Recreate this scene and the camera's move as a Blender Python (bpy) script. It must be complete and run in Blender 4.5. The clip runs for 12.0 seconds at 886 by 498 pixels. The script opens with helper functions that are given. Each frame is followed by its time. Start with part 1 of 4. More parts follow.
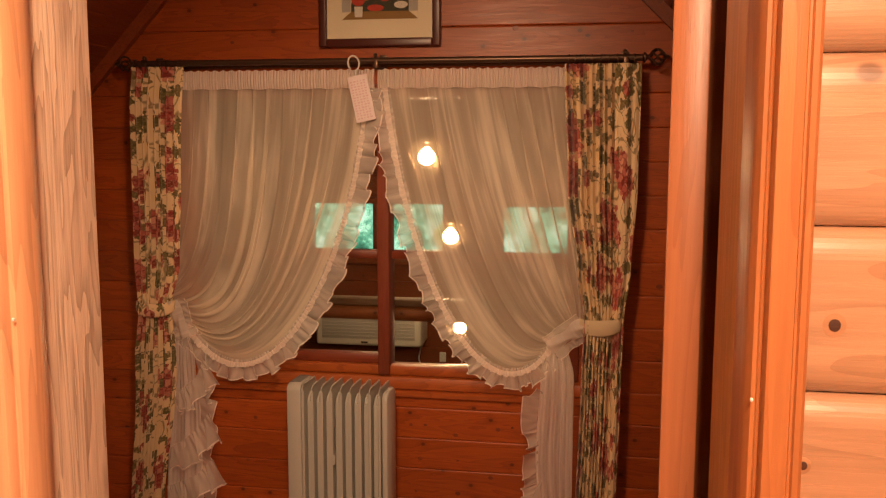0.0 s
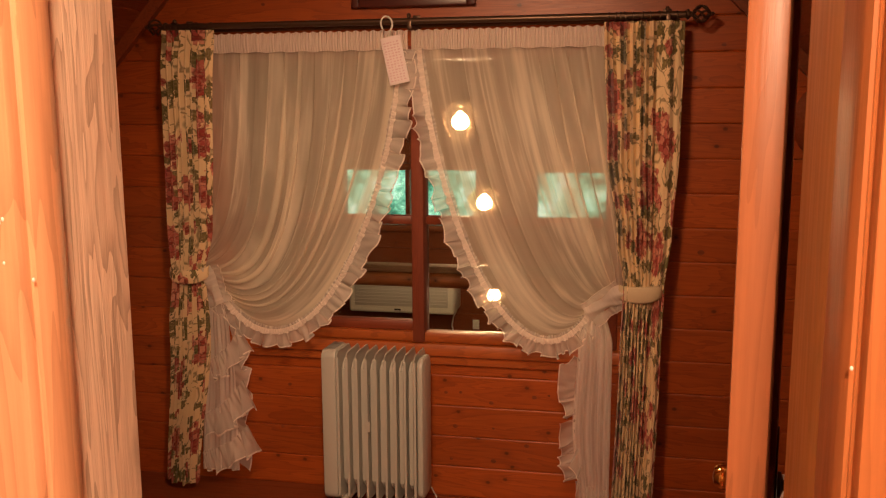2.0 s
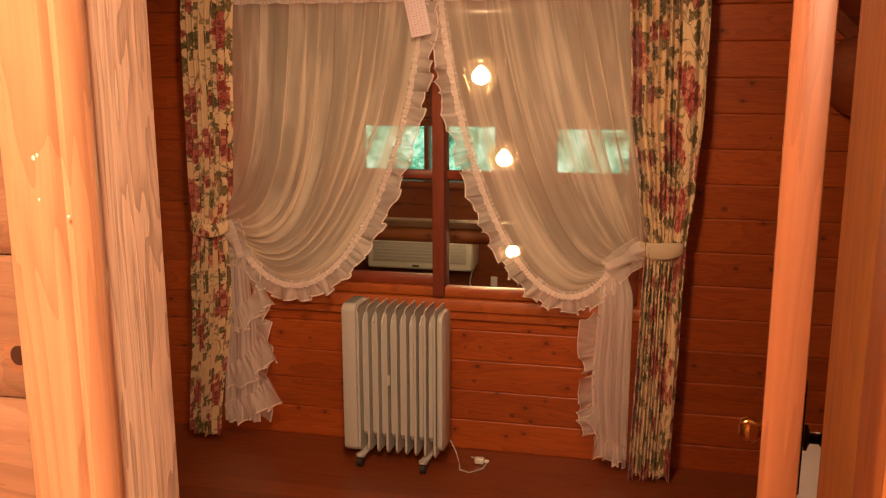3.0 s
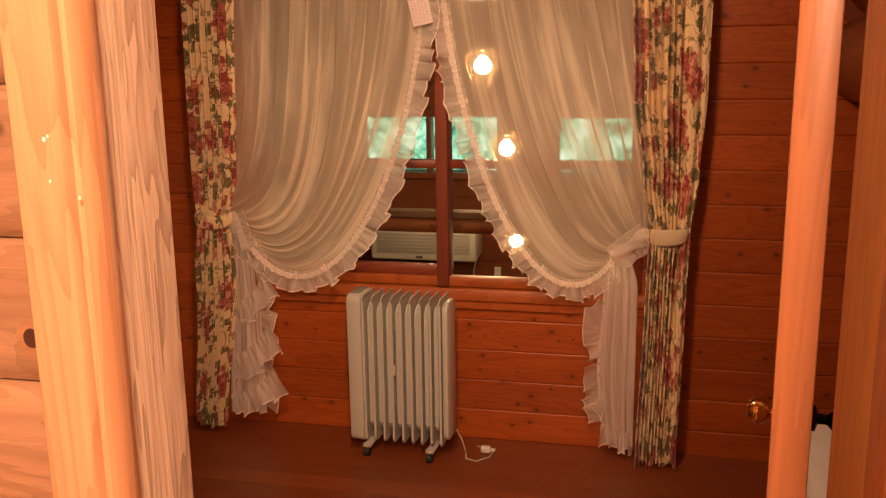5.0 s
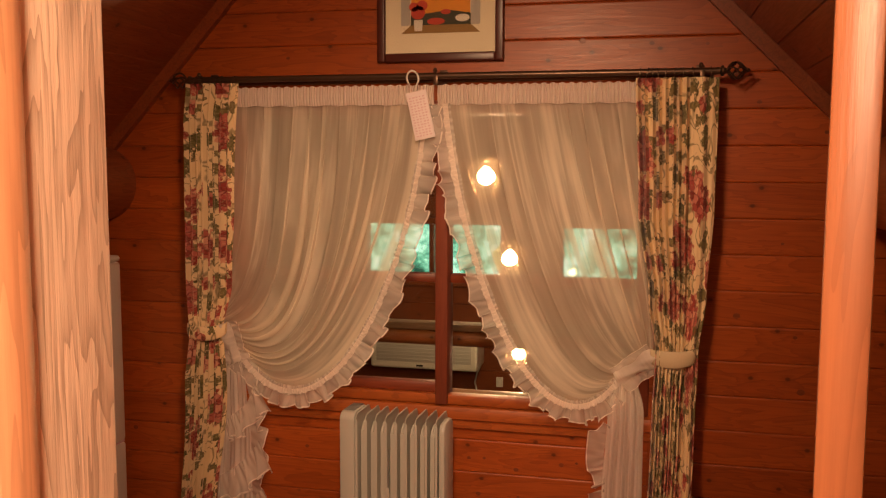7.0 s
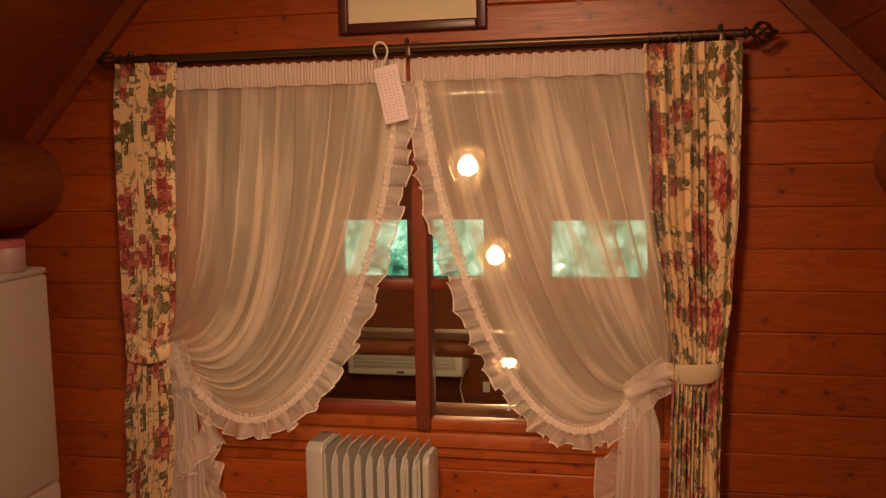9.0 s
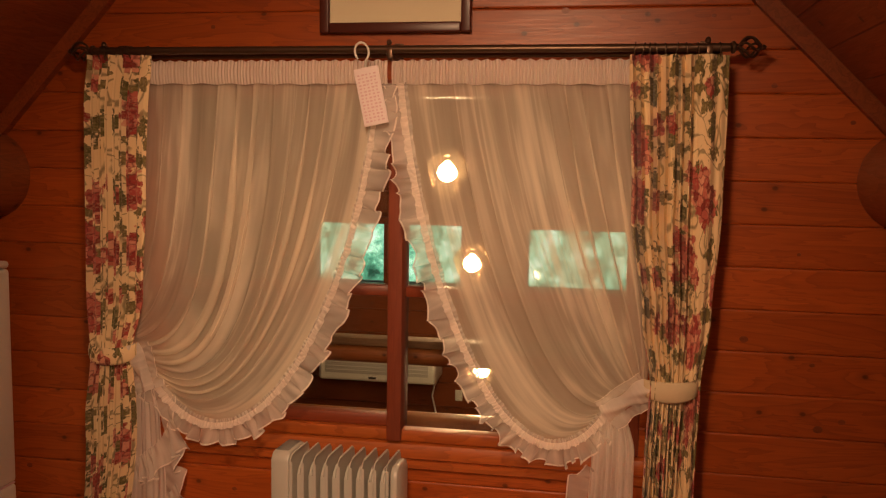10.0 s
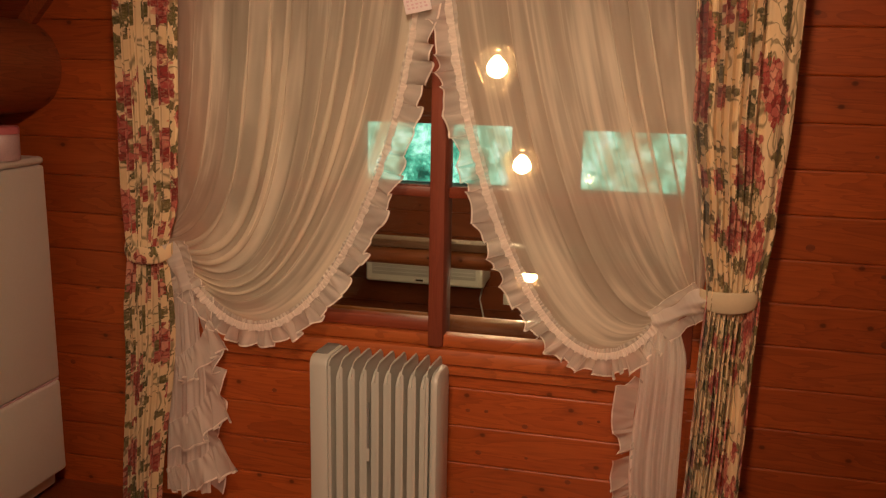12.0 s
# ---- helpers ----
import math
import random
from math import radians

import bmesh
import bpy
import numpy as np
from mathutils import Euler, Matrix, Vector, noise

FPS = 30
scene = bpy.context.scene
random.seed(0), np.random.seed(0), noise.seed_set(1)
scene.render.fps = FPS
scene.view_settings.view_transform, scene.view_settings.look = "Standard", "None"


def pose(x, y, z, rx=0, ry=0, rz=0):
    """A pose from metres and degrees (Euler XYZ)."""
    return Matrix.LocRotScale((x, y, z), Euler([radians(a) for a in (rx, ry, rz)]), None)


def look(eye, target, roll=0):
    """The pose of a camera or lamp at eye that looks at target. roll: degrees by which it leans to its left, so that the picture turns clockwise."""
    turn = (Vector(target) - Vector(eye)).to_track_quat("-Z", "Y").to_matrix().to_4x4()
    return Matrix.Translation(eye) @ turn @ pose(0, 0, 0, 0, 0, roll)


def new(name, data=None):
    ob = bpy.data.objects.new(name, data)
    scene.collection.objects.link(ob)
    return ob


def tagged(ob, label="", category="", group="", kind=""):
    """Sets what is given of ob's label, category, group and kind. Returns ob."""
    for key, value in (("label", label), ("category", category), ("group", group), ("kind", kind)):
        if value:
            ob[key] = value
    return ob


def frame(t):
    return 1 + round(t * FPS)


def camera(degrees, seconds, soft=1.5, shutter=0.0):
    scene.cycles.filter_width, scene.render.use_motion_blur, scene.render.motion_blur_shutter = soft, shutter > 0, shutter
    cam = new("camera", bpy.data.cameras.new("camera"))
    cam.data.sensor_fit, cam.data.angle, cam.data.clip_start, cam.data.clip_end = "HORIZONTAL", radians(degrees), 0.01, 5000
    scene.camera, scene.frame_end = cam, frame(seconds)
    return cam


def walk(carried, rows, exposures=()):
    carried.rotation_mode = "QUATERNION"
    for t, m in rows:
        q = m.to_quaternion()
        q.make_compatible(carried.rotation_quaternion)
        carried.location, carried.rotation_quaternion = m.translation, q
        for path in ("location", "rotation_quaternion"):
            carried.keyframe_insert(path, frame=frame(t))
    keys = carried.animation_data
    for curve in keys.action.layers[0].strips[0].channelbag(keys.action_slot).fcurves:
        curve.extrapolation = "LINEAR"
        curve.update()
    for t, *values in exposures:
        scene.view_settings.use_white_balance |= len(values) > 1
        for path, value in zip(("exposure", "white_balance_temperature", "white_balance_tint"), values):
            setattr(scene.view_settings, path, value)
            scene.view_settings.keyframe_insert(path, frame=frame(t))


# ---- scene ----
cam = camera(53.0, 12.0, 1.25)
PATH = [
    (0, (0.175, -0.066, 1.551), (-0.147, 1.893, 1.31), 0.1),
    (0.5, (0.169, -0.029, 1.547), (-0.17, 1.923, 1.274), 0.8),
    (1, (0.164, -0.005, 1.546), (-0.184, 1.945, 1.269), 0.0),
    (1.5, (0.156, -0.009, 1.542), (-0.216, 1.936, 1.26), -0.0),
    (2, (0.15, -0.012, 1.534), (-0.239, 1.925, 1.222), -0.3),
    (2.5, (0.141, -0.01, 1.527), (-0.266, 1.914, 1.161), -0.1),
    (3, (0.134, -0.008, 1.52), (-0.288, 1.905, 1.116), -0.1),
    (5, (0.129, -0.012, 1.51), (-0.298, 1.896, 1.089), -0.8),
    (5.5, (0.13, -0.011, 1.522), (-0.282, 1.906, 1.126), -0.2),
    (6, (0.136, 0.01, 1.533), (-0.27, 1.94, 1.199), -0.8),
    (6.5, (0.125, 0.028, 1.545), (-0.302, 1.968, 1.309), 0.1),
    (7, (0.125, 0.084, 1.546), (-0.318, 2.024, 1.349), 0.2),
    (8.8, (0.057, 0.498, 1.533), (-0.375, 2.438, 1.309), -1.4),
    (9, (0.03, 0.523, 1.525), (-0.369, 2.472, 1.313), -1.1),
    (9.5, (0.011, 0.559, 1.526), (-0.351, 2.515, 1.32), 0.4),
    (10, (0.02, 0.581, 1.527), (-0.328, 2.54, 1.326), 0.9),
    (10.5, (0.024, 0.614, 1.523), (-0.36, 2.564, 1.299), 0.5),
    (11, (0.02, 0.642, 1.517), (-0.395, 2.58, 1.251), 0.7),
    (11.5, (0.023, 0.678, 1.508), (-0.413, 2.604, 1.189), 0.8),
    (12, (0.017, 0.717, 1.503), (-0.435, 2.619, 1.084), 1.1),
]
walk(cam, [(t, look(eye, target, roll)) for t, eye, target, roll in PATH],
     exposures=[(0.0, -0.05, 6500, 12), (2.0, -0.03, 6500, 13), (3.0, 0.16, 6600, 14), (5.5, 0.25, 6650, 15), (7.0, 0.10, 6600, 13), (9.5, -0.01, 6700, 13), (10.5, -0.03, 6550, 11), (11.2, 0.0, 6300, 8), (12.0, 0.08, 5700, 3)])

# ---- world and lamps ----
world = bpy.data.worlds.new("world")
scene.world = world
world.use_nodes = True
wn = world.node_tree.nodes
sky = wn.new("ShaderNodeTexSky")
sky.sky_type, sky.sun_disc = "NISHITA", False
sky.sun_elevation, sky.sun_rotation = radians(50), radians(200)
world.node_tree.links.new(sky.outputs[0], wn["Background"].inputs[0])
wn["Background"].inputs[1].default_value = 0.05
WARM = (1.0, 0.605, 0.335)


def lamp(name, kind, place, watts, size=0.1, colour=WARM, aim=None):
    data = bpy.data.lights.new(name, kind)
    data.energy, data.color = watts, colour
    if kind == "AREA":
        data.shape, data.size = "DISK", size
    else:
        data.shadow_soft_size = size
    ob = new(name, data)
    ob.matrix_world = look(place, aim) if aim else pose(*place)
    return ob


lamp("landing_light", "POINT", (0.30, -0.50, 2.12), 138, 0.13, (1.0, 0.64, 0.38))
spot = lamp("room_spot", "SPOT", (-0.24, 1.15, 2.25), 72, 0.08, WARM, (-0.52, 3.2, 0.60))
spot.data.spot_size, spot.data.spot_blend = radians(95), 1.0
lamp("room_light", "POINT", (-0.28, 1.42, 2.15), 22, 0.08)
PENDANTS = [(-0.680, 4.60, 1.465), (-0.635, 5.14, 0.984), (-0.523, 4.75, 0.516)]


# ---- materials ----
def material(name):
    m = bpy.data.materials.new(name)
    m.use_nodes = True
    return m, m.node_tree.nodes, m.node_tree.links, m.node_tree.nodes["Principled BSDF"]


def node(nodes, kind, **values):
    n = nodes.new(kind)
    for key, value in values.items():
        n.inputs[key].default_value = value
    return n


def ramp(nodes, stops, mode="LINEAR"):
    n = nodes.new("ShaderNodeValToRGB")
    n.color_ramp.interpolation = mode
    while len(n.color_ramp.elements) < len(stops):
        n.color_ramp.elements.new(0.5)
    for e, (at, c) in zip(n.color_ramp.elements, stops):
        e.position, e.color = at, (*c, 1) if len(c) == 3 else c
    return n


def mix(nodes, links, fac, a, b, blend="MIX"):
    n = nodes.new("ShaderNodeMix")
    n.data_type, n.blend_type = "RGBA", blend
    for slot, v in ((0, fac), (6, a), (7, b)):
        if hasattr(v, "default_value"):
            links.new(v, n.inputs[slot])
        else:
            n.inputs[slot].default_value = v if slot == 0 else (*v, 1)
    return n.outputs[2]


def math_node(nodes, links, op, a, b=0.0):
    n = nodes.new("ShaderNodeMath")
    n.operation = op
    for slot, v in enumerate((a, b)):
        if hasattr(v, "default_value"):
            links.new(v, n.inputs[slot])
        else:
            n.inputs[slot].default_value = v
    return n.outputs[0]


def wood(name, pale, deep, axis="x", rough=0.38, knots=0.5, figure=0.5, bump=0.12, vary=0.35, cut=(1.6, 13.0, 11.0)):
    """Varnished softwood: long grain along an axis, cathedral figure, knots, tone that varies from board to board."""
    m, nodes, links, bsdf = material(name)
    co = nodes.new("ShaderNodeTexCoord")
    info = nodes.new("ShaderNodeObjectInfo")
    shift = nodes.new("ShaderNodeVectorMath")
    shift.operation = "MULTIPLY_ADD"
    links.new(info.outputs["Random"], shift.inputs[0])
    shift.inputs[1].default_value = (17.0, 9.0, 13.0)
    links.new(co.outputs["Object"], shift.inputs[2])

    def stretched(along, across):
        mp = nodes.new("ShaderNodeMapping")
        mp.inputs["Scale"].default_value = tuple(along if a == axis else across for a in "xyz")
        links.new(shift.outputs[0], mp.inputs[0])
        return mp.outputs[0]

    fine = node(nodes, "ShaderNodeTexNoise", Scale=1.0, Detail=5.0, Roughness=0.65)
    links.new(stretched(6.0, 160.0), fine.inputs["Vector"])
    broad = node(nodes, "ShaderNodeTexNoise", Scale=1.0, Detail=3.0, Roughness=0.55, Distortion=0.6)
    links.new(stretched(cut[0], cut[1]), broad.inputs["Vector"])
    rings = math_node(nodes, links, "FRACT", math_node(nodes, links, "MULTIPLY", broad.outputs["Fac"], cut[2]))
    rings = math_node(nodes, links, "POWER", rings, 2.2)
    tone = mix(nodes, links, broad.outputs["Fac"], deep, pale)
    dark = tuple(c * 0.55 for c in deep)
    col = mix(nodes, links, math_node(nodes, links, "MULTIPLY", rings, figure), tone, dark)
    grain = ramp(nodes, [(0.35, (0, 0, 0)), (0.7, (1, 1, 1))])
    links.new(fine.outputs["Fac"], grain.inputs[0])
    col = mix(nodes, links, math_node(nodes, links, "MULTIPLY", grain.outputs[0], 0.32), col, dark)
    if knots:
        vor = node(nodes, "ShaderNodeTexVoronoi", Scale=1.0, Randomness=1.0)
        vor.voronoi_dimensions = "2D"
        sep, com = nodes.new("ShaderNodeSeparateXYZ"), nodes.new("ShaderNodeCombineXYZ")
        links.new(stretched(6.0, 8.0), sep.inputs[0])
        links.new(sep.outputs["xyz".index(axis)], com.inputs[0])
        links.new(sep.outputs[0 if axis == "y" else 2], com.inputs[1])
        links.new(com.outputs[0], vor.inputs["Vector"])
        spot = ramp(nodes, [(0.0, (1, 1, 1)), (0.038, (0.9, 0.9, 0.9)), (0.062, (0.25, 0.25, 0.25)), (0.19, (0, 0, 0))])
        links.new(vor.outputs["Distance"], spot.inputs[0])
        pick = math_node(nodes, links, "GREATER_THAN", vor.outputs["Color"], 1 - knots)
        col = mix(nodes, links, math_node(nodes, links, "MULTIPLY", spot.outputs[0], math_node(nodes, links, "MULTIPLY", pick, 0.8)), col, tuple(c * 0.16 for c in deep))
    level = math_node(nodes, links, "MULTIPLY_ADD", info.outputs["Random"], vary)
    level.node.inputs[2].default_value = 1 - vary / 2
    hsv = nodes.new("ShaderNodeHueSaturation")
    links.new(col, hsv.inputs["Color"])
    links.new(level, hsv.inputs["Value"])
    links.new(hsv.outputs[0], bsdf.inputs["Base Color"])
    r = math_node(nodes, links, "MULTIPLY_ADD", fine.outputs["Fac"], 0.25)
    r.node.inputs[2].default_value = rough - 0.1
    links.new(r, bsdf.inputs["Roughness"])
    bp = node(nodes, "ShaderNodeBump", Strength=bump, Distance=0.004)
    links.new(fine.outputs["Fac"], bp.inputs["Height"])
    links.new(bp.outputs[0], bsdf.inputs["Normal"])
    return m


def plain(name, colour, rough=0.5, metal=0.0, vary=0.06, scale=30.0, bump=0.03, emit=None):
    """A painted, moulded or metal surface with faint mottling."""
    m, nodes, links, bsdf = material(name)
    co = nodes.new("ShaderNodeTexCoord")
    big = node(nodes, "ShaderNodeTexNoise", Scale=scale * 0.15, Detail=3.0)
    small = node(nodes, "ShaderNodeTexNoise", Scale=scale * 4, Detail=2.0)
    for n in (big, small):
        links.new(co.outputs["Object"], n.inputs["Vector"])
    f = mix(nodes, links, 0.4, big.outputs["Color"], small.outputs["Color"])
    lo, hi = tuple(c * (1 - vary * 2) for c in colour), tuple(min(1, c * (1 + vary * 2)) for c in colour)
    links.new(mix(nodes, links, math_node(nodes, links, "MULTIPLY", f, 1.0), lo, hi), bsdf.inputs["Base Color"])
    bsdf.inputs["Roughness"].default_value, bsdf.inputs["Metallic"].default_value = rough, metal
    bp = node(nodes, "ShaderNodeBump", Strength=bump, Distance=0.003)
    links.new(small.outputs["Fac"], bp.inputs["Height"])
    links.new(bp.outputs[0], bsdf.inputs["Normal"])
    if emit:
        bsdf.inputs["Emission Color"].default_value, bsdf.inputs["Emission Strength"].default_value = (*emit[0], 1), emit[1]
    return m


def lerp(a, b, t):
    return a + (b - a) * t


def sheer_cloth(name, colour, thin, thick, streaks, hem=0.0):
    """Gathered voile: threads let light through, more cloth where it is gathered."""
    m, nodes, links, bsdf = material(name)
    nodes.remove(bsdf)
    uv = nodes.new("ShaderNodeUVMap")
    mp = nodes.new("ShaderNodeMapping")
    mp.inputs["Scale"].default_value = (streaks, 1.3, 1)
    links.new(uv.outputs[0], mp.inputs[0])
    n = node(nodes, "ShaderNodeTexNoise", Scale=1.0, Detail=3.5, Roughness=0.6)
    links.new(mp.outputs[0], n.inputs["Vector"])
    mp2 = nodes.new("ShaderNodeMapping")
    mp2.inputs["Scale"].default_value = (streaks * 5.3, 1.7, 1)
    links.new(uv.outputs[0], mp2.inputs[0])
    n2 = node(nodes, "ShaderNodeTexNoise", Scale=1.0, Detail=2.0, Roughness=0.5)
    links.new(mp2.outputs[0], n2.inputs["Vector"])
    both = math_node(nodes, links, "ADD", math_node(nodes, links, "MULTIPLY", n.outputs["Fac"], 0.76), math_node(nodes, links, "MULTIPLY", n2.outputs["Fac"], 0.24))
    dens = ramp(nodes, [(0.36, (thin,) * 3), (0.50, (lerp(thin, thick, 0.22),) * 3), (0.56, (lerp(thin, thick, 0.62),) * 3), (0.64, (thick,) * 3)])
    links.new(both, dens.inputs[0])
    dif, tra, clear = nodes.new("ShaderNodeBsdfDiffuse"), nodes.new("ShaderNodeBsdfTranslucent"), nodes.new("ShaderNodeBsdfTransparent")
    for b in (dif, tra):
        b.inputs["Color"].default_value = (*colour, 1)
    cloth = node(nodes, "ShaderNodeMixShader", Fac=0.32)
    links.new(dif.outputs[0], cloth.inputs[1]), links.new(tra.outputs[0], cloth.inputs[2])
    out = nodes.new("ShaderNodeMixShader")
    cover = dens.outputs[0]
    if hem:
        # a doubled hem along the free edge
        split = nodes.new("ShaderNodeSeparateXYZ")
        links.new(uv.outputs[0], split.inputs[0])
        cover = math_node(nodes, links, "ADD", cover, math_node(nodes, links, "MULTIPLY", math_node(nodes, links, "GREATER_THAN", split.outputs["Y"], hem), 0.4))
    links.new(cover, out.inputs[0]), links.new(clear.outputs[0], out.inputs[1]), links.new(cloth.outputs[0], out.inputs[2])
    links.new(out.outputs[0], nodes["Material Output"].inputs["Surface"])
    return m


def floral_cloth(name):
    """Cream cotton printed with roses, leaves and stems."""
    m, nodes, links, bsdf = material(name)
    uv = nodes.new("ShaderNodeUVMap")

    def moved(scale, shift=(0, 0, 0)):
        mp = nodes.new("ShaderNodeMapping")
        mp.inputs["Scale"].default_value, mp.inputs["Location"].default_value = scale, shift
        links.new(uv.outputs[0], mp.inputs[0])
        return mp.outputs[0]

    warp = node(nodes, "ShaderNodeTexNoise", Scale=38.0, Detail=3.0)
    links.new(uv.outputs[0], warp.inputs["Vector"])

    def cells(scale, shift, amount):
        add = nodes.new("ShaderNodeVectorMath")
        add.operation = "MULTIPLY_ADD"
        links.new(warp.outputs["Color"], add.inputs[0])
        add.inputs[1].default_value = (amount,) * 3
        links.new(moved(scale, shift), add.inputs[2])
        v = node(nodes, "ShaderNodeTexVoronoi", Scale=1.0, Randomness=0.9)
        v.voronoi_dimensions = "2D"
        links.new(add.outputs[0], v.inputs["Vector"])
        return v

    base = node(nodes, "ShaderNodeTexNoise", Scale=9.0, Detail=2.0)
    links.new(uv.outputs[0], base.inputs["Vector"])
    col = mix(nodes, links, base.outputs["Fac"], (0.81, 0.60, 0.32), (0.89, 0.73, 0.47))
    # stems
    stem = node(nodes, "ShaderNodeTexNoise", Scale=1.0, Detail=1.5, Distortion=1.2)
    links.new(moved((8, 8, 1)), stem.inputs["Vector"])
    line = ramp(nodes, [(0.47, (0, 0, 0)), (0.493, (1, 1, 1)), (0.507, (1, 1, 1)), (0.53, (0, 0, 0))])
    links.new(stem.outputs["Fac"], line.inputs[0])
    col = mix(nodes, links, math_node(nodes, links, "MULTIPLY", line.outputs[0], 0.7), col, (0.14, 0.10, 0.035))
    speck = node(nodes, "ShaderNodeTexNoise", Scale=120.0, Detail=3.0, Roughness=0.7)
    links.new(uv.outputs[0], speck.inputs["Vector"])
    worn = ramp(nodes, [(0.34, (0.72, 0.72, 0.72)), (0.54, (1, 1, 1))])
    links.new(speck.outputs["Fac"], worn.inputs[0])
    # leaves: dark rims, paler hearts
    for scale, shift, size, keep, tint in (((13, 10, 1), (3, 1, 0), 0.38, 0.50, (0.066, 0.056, 0.017)), ((9, 18, 1), (7, 4, 0), 0.35, 0.52, (0.095, 0.072, 0.024))):
        v = cells(scale, shift, 1.15)
        edge = ramp(nodes, [(size - 0.07, (1, 1, 1)), (size, (0, 0, 0))])
        heart = ramp(nodes, [(0.06, (0.9, 0.9, 0.9)), (size - 0.12, (0.45, 0.45, 0.45)), (size - 0.06, (0, 0, 0))])
        links.new(v.outputs["Distance"], edge.inputs[0]), links.new(v.outputs["Distance"], heart.inputs[0])
        on = math_node(nodes, links, "MULTIPLY", edge.outputs[0], math_node(nodes, links, "GREATER_THAN", v.outputs["Color"], keep))
        shade = mix(nodes, links, math_node(nodes, links, "MULTIPLY", heart.outputs[0], warp.outputs["Fac"]), tint, tuple(c * 3.6 for c in tint))
        col = mix(nodes, links, math_node(nodes, links, "MULTIPLY", on, worn.outputs[0]), col, shade)
    # roses: clusters of petals with dark gaps between them
    for scale, shift, size, keep, fine in (((4.8, 5.2, 1), (1, 2, 0), 0.42, 0.50, (32, 40, 1)), ((8.5, 9.5, 1), (5, 8, 0), 0.36, 0.58, (44, 54, 1))):
        v = cells(scale, shift, 0.45)
        p = cells(fine, shift, 1.3)
        gap = cells(fine, shift, 1.3)
        gap.feature = "DISTANCE_TO_EDGE"
        rim = ramp(nodes, [(0.02, (1, 1, 1)), (0.13, (0, 0, 0))])
        links.new(gap.outputs["Distance"], rim.inputs[0])
        tone = ramp(nodes, [(0.12, (0.20, 0.014, 0.014)), (0.35, (0.36, 0.040, 0.036)), (0.55, (0.53, 0.13, 0.10)), (0.8, (0.72, 0.34, 0.23))])
        links.new(p.outputs["Color"], tone.inputs[0])
        petal = mix(nodes, links, math_node(nodes, links, "MULTIPLY", rim.outputs[0], 0.75), tone.outputs[0], (0.15, 0.014, 0.018))
        ragged = math_node(nodes, links, "ADD", v.outputs["Distance"], math_node(nodes, links, "MULTIPLY", p.outputs["Distance"], 0.16))
        edge = ramp(nodes, [(size - 0.03, (1, 1, 1)), (size, (0, 0, 0))])
        links.new(ragged, edge.inputs[0])
        on = math_node(nodes, links, "MULTIPLY", edge.outputs[0], math_node(nodes, links, "GREATER_THAN", v.outputs["Color"], keep))
        col = mix(nodes, links, math_node(nodes, links, "MULTIPLY", on, worn.outputs[0]), col, petal)
    links.new(col, bsdf.inputs["Base Color"])
    bsdf.inputs["Roughness"].default_value = 0.85
    bsdf.inputs["Sheen Weight"].default_value = 0.15
    weave = node(nodes, "ShaderNodeTexNoise", Scale=700.0, Detail=1.0)
    links.new(uv.outputs[0], weave.inputs["Vector"])
    bp = node(nodes, "ShaderNodeBump", Strength=0.12, Distance=0.001)
    links.new(weave.outputs["Fac"], bp.inputs["Height"])
    links.new(bp.outputs[0], bsdf.inputs["Normal"])
    return m


def glass(name, tint=(1, 1, 1), rough=0.0, gloss=0.6):
    m, nodes, links, bsdf = material(name)
    nodes.remove(bsdf)
    clear = nodes.new("ShaderNodeBsdfTransparent")
    clear.inputs[0].default_value = (*tint, 1)
    shine = node(nodes, "ShaderNodeBsdfGlossy", Roughness=rough)
    fres = node(nodes, "ShaderNodeFresnel", IOR=1.45)
    out = nodes.new("ShaderNodeMixShader")
    links.new(math_node(nodes, links, "MULTIPLY", fres.outputs[0], gloss), out.inputs[0])
    links.new(clear.outputs[0], out.inputs[1]), links.new(shine.outputs[0], out.inputs[2])
    links.new(out.outputs[0], nodes["Material Output"].inputs["Surface"])
    return m


def hazy_glass(name, tint, haze):
    """Lantern glass: clear, with a little haze added to imitate the glare round the bulb."""
    m, nodes, links, bsdf = material(name)
    nodes.remove(bsdf)
    clear, milk = nodes.new("ShaderNodeBsdfTransparent"), nodes.new("ShaderNodeBsdfTranslucent")
    clear.inputs[0].default_value = milk.inputs[0].default_value = (*tint, 1)
    co = nodes.new("ShaderNodeTexCoord")
    ripple = node(nodes, "ShaderNodeTexNoise", Scale=45.0, Detail=2.0)
    links.new(co.outputs["Object"], ripple.inputs["Vector"])
    out = nodes.new("ShaderNodeMixShader")
    links.new(math_node(nodes, links, "MULTIPLY", ripple.outputs["Fac"], 2 * haze), out.inputs[0])
    links.new(clear.outputs[0], out.inputs[1]), links.new(milk.outputs[0], out.inputs[2])
    links.new(out.outputs[0], nodes["Material Output"].inputs["Surface"])
    return m


def glowing(name, colour, strength):
    m, nodes, links, bsdf = material(name)
    bsdf.inputs["Base Color"].default_value = (*colour, 1)
    bsdf.inputs["Emission Color"].default_value, bsdf.inputs["Emission Strength"].default_value = (*colour, 1), strength
    return m


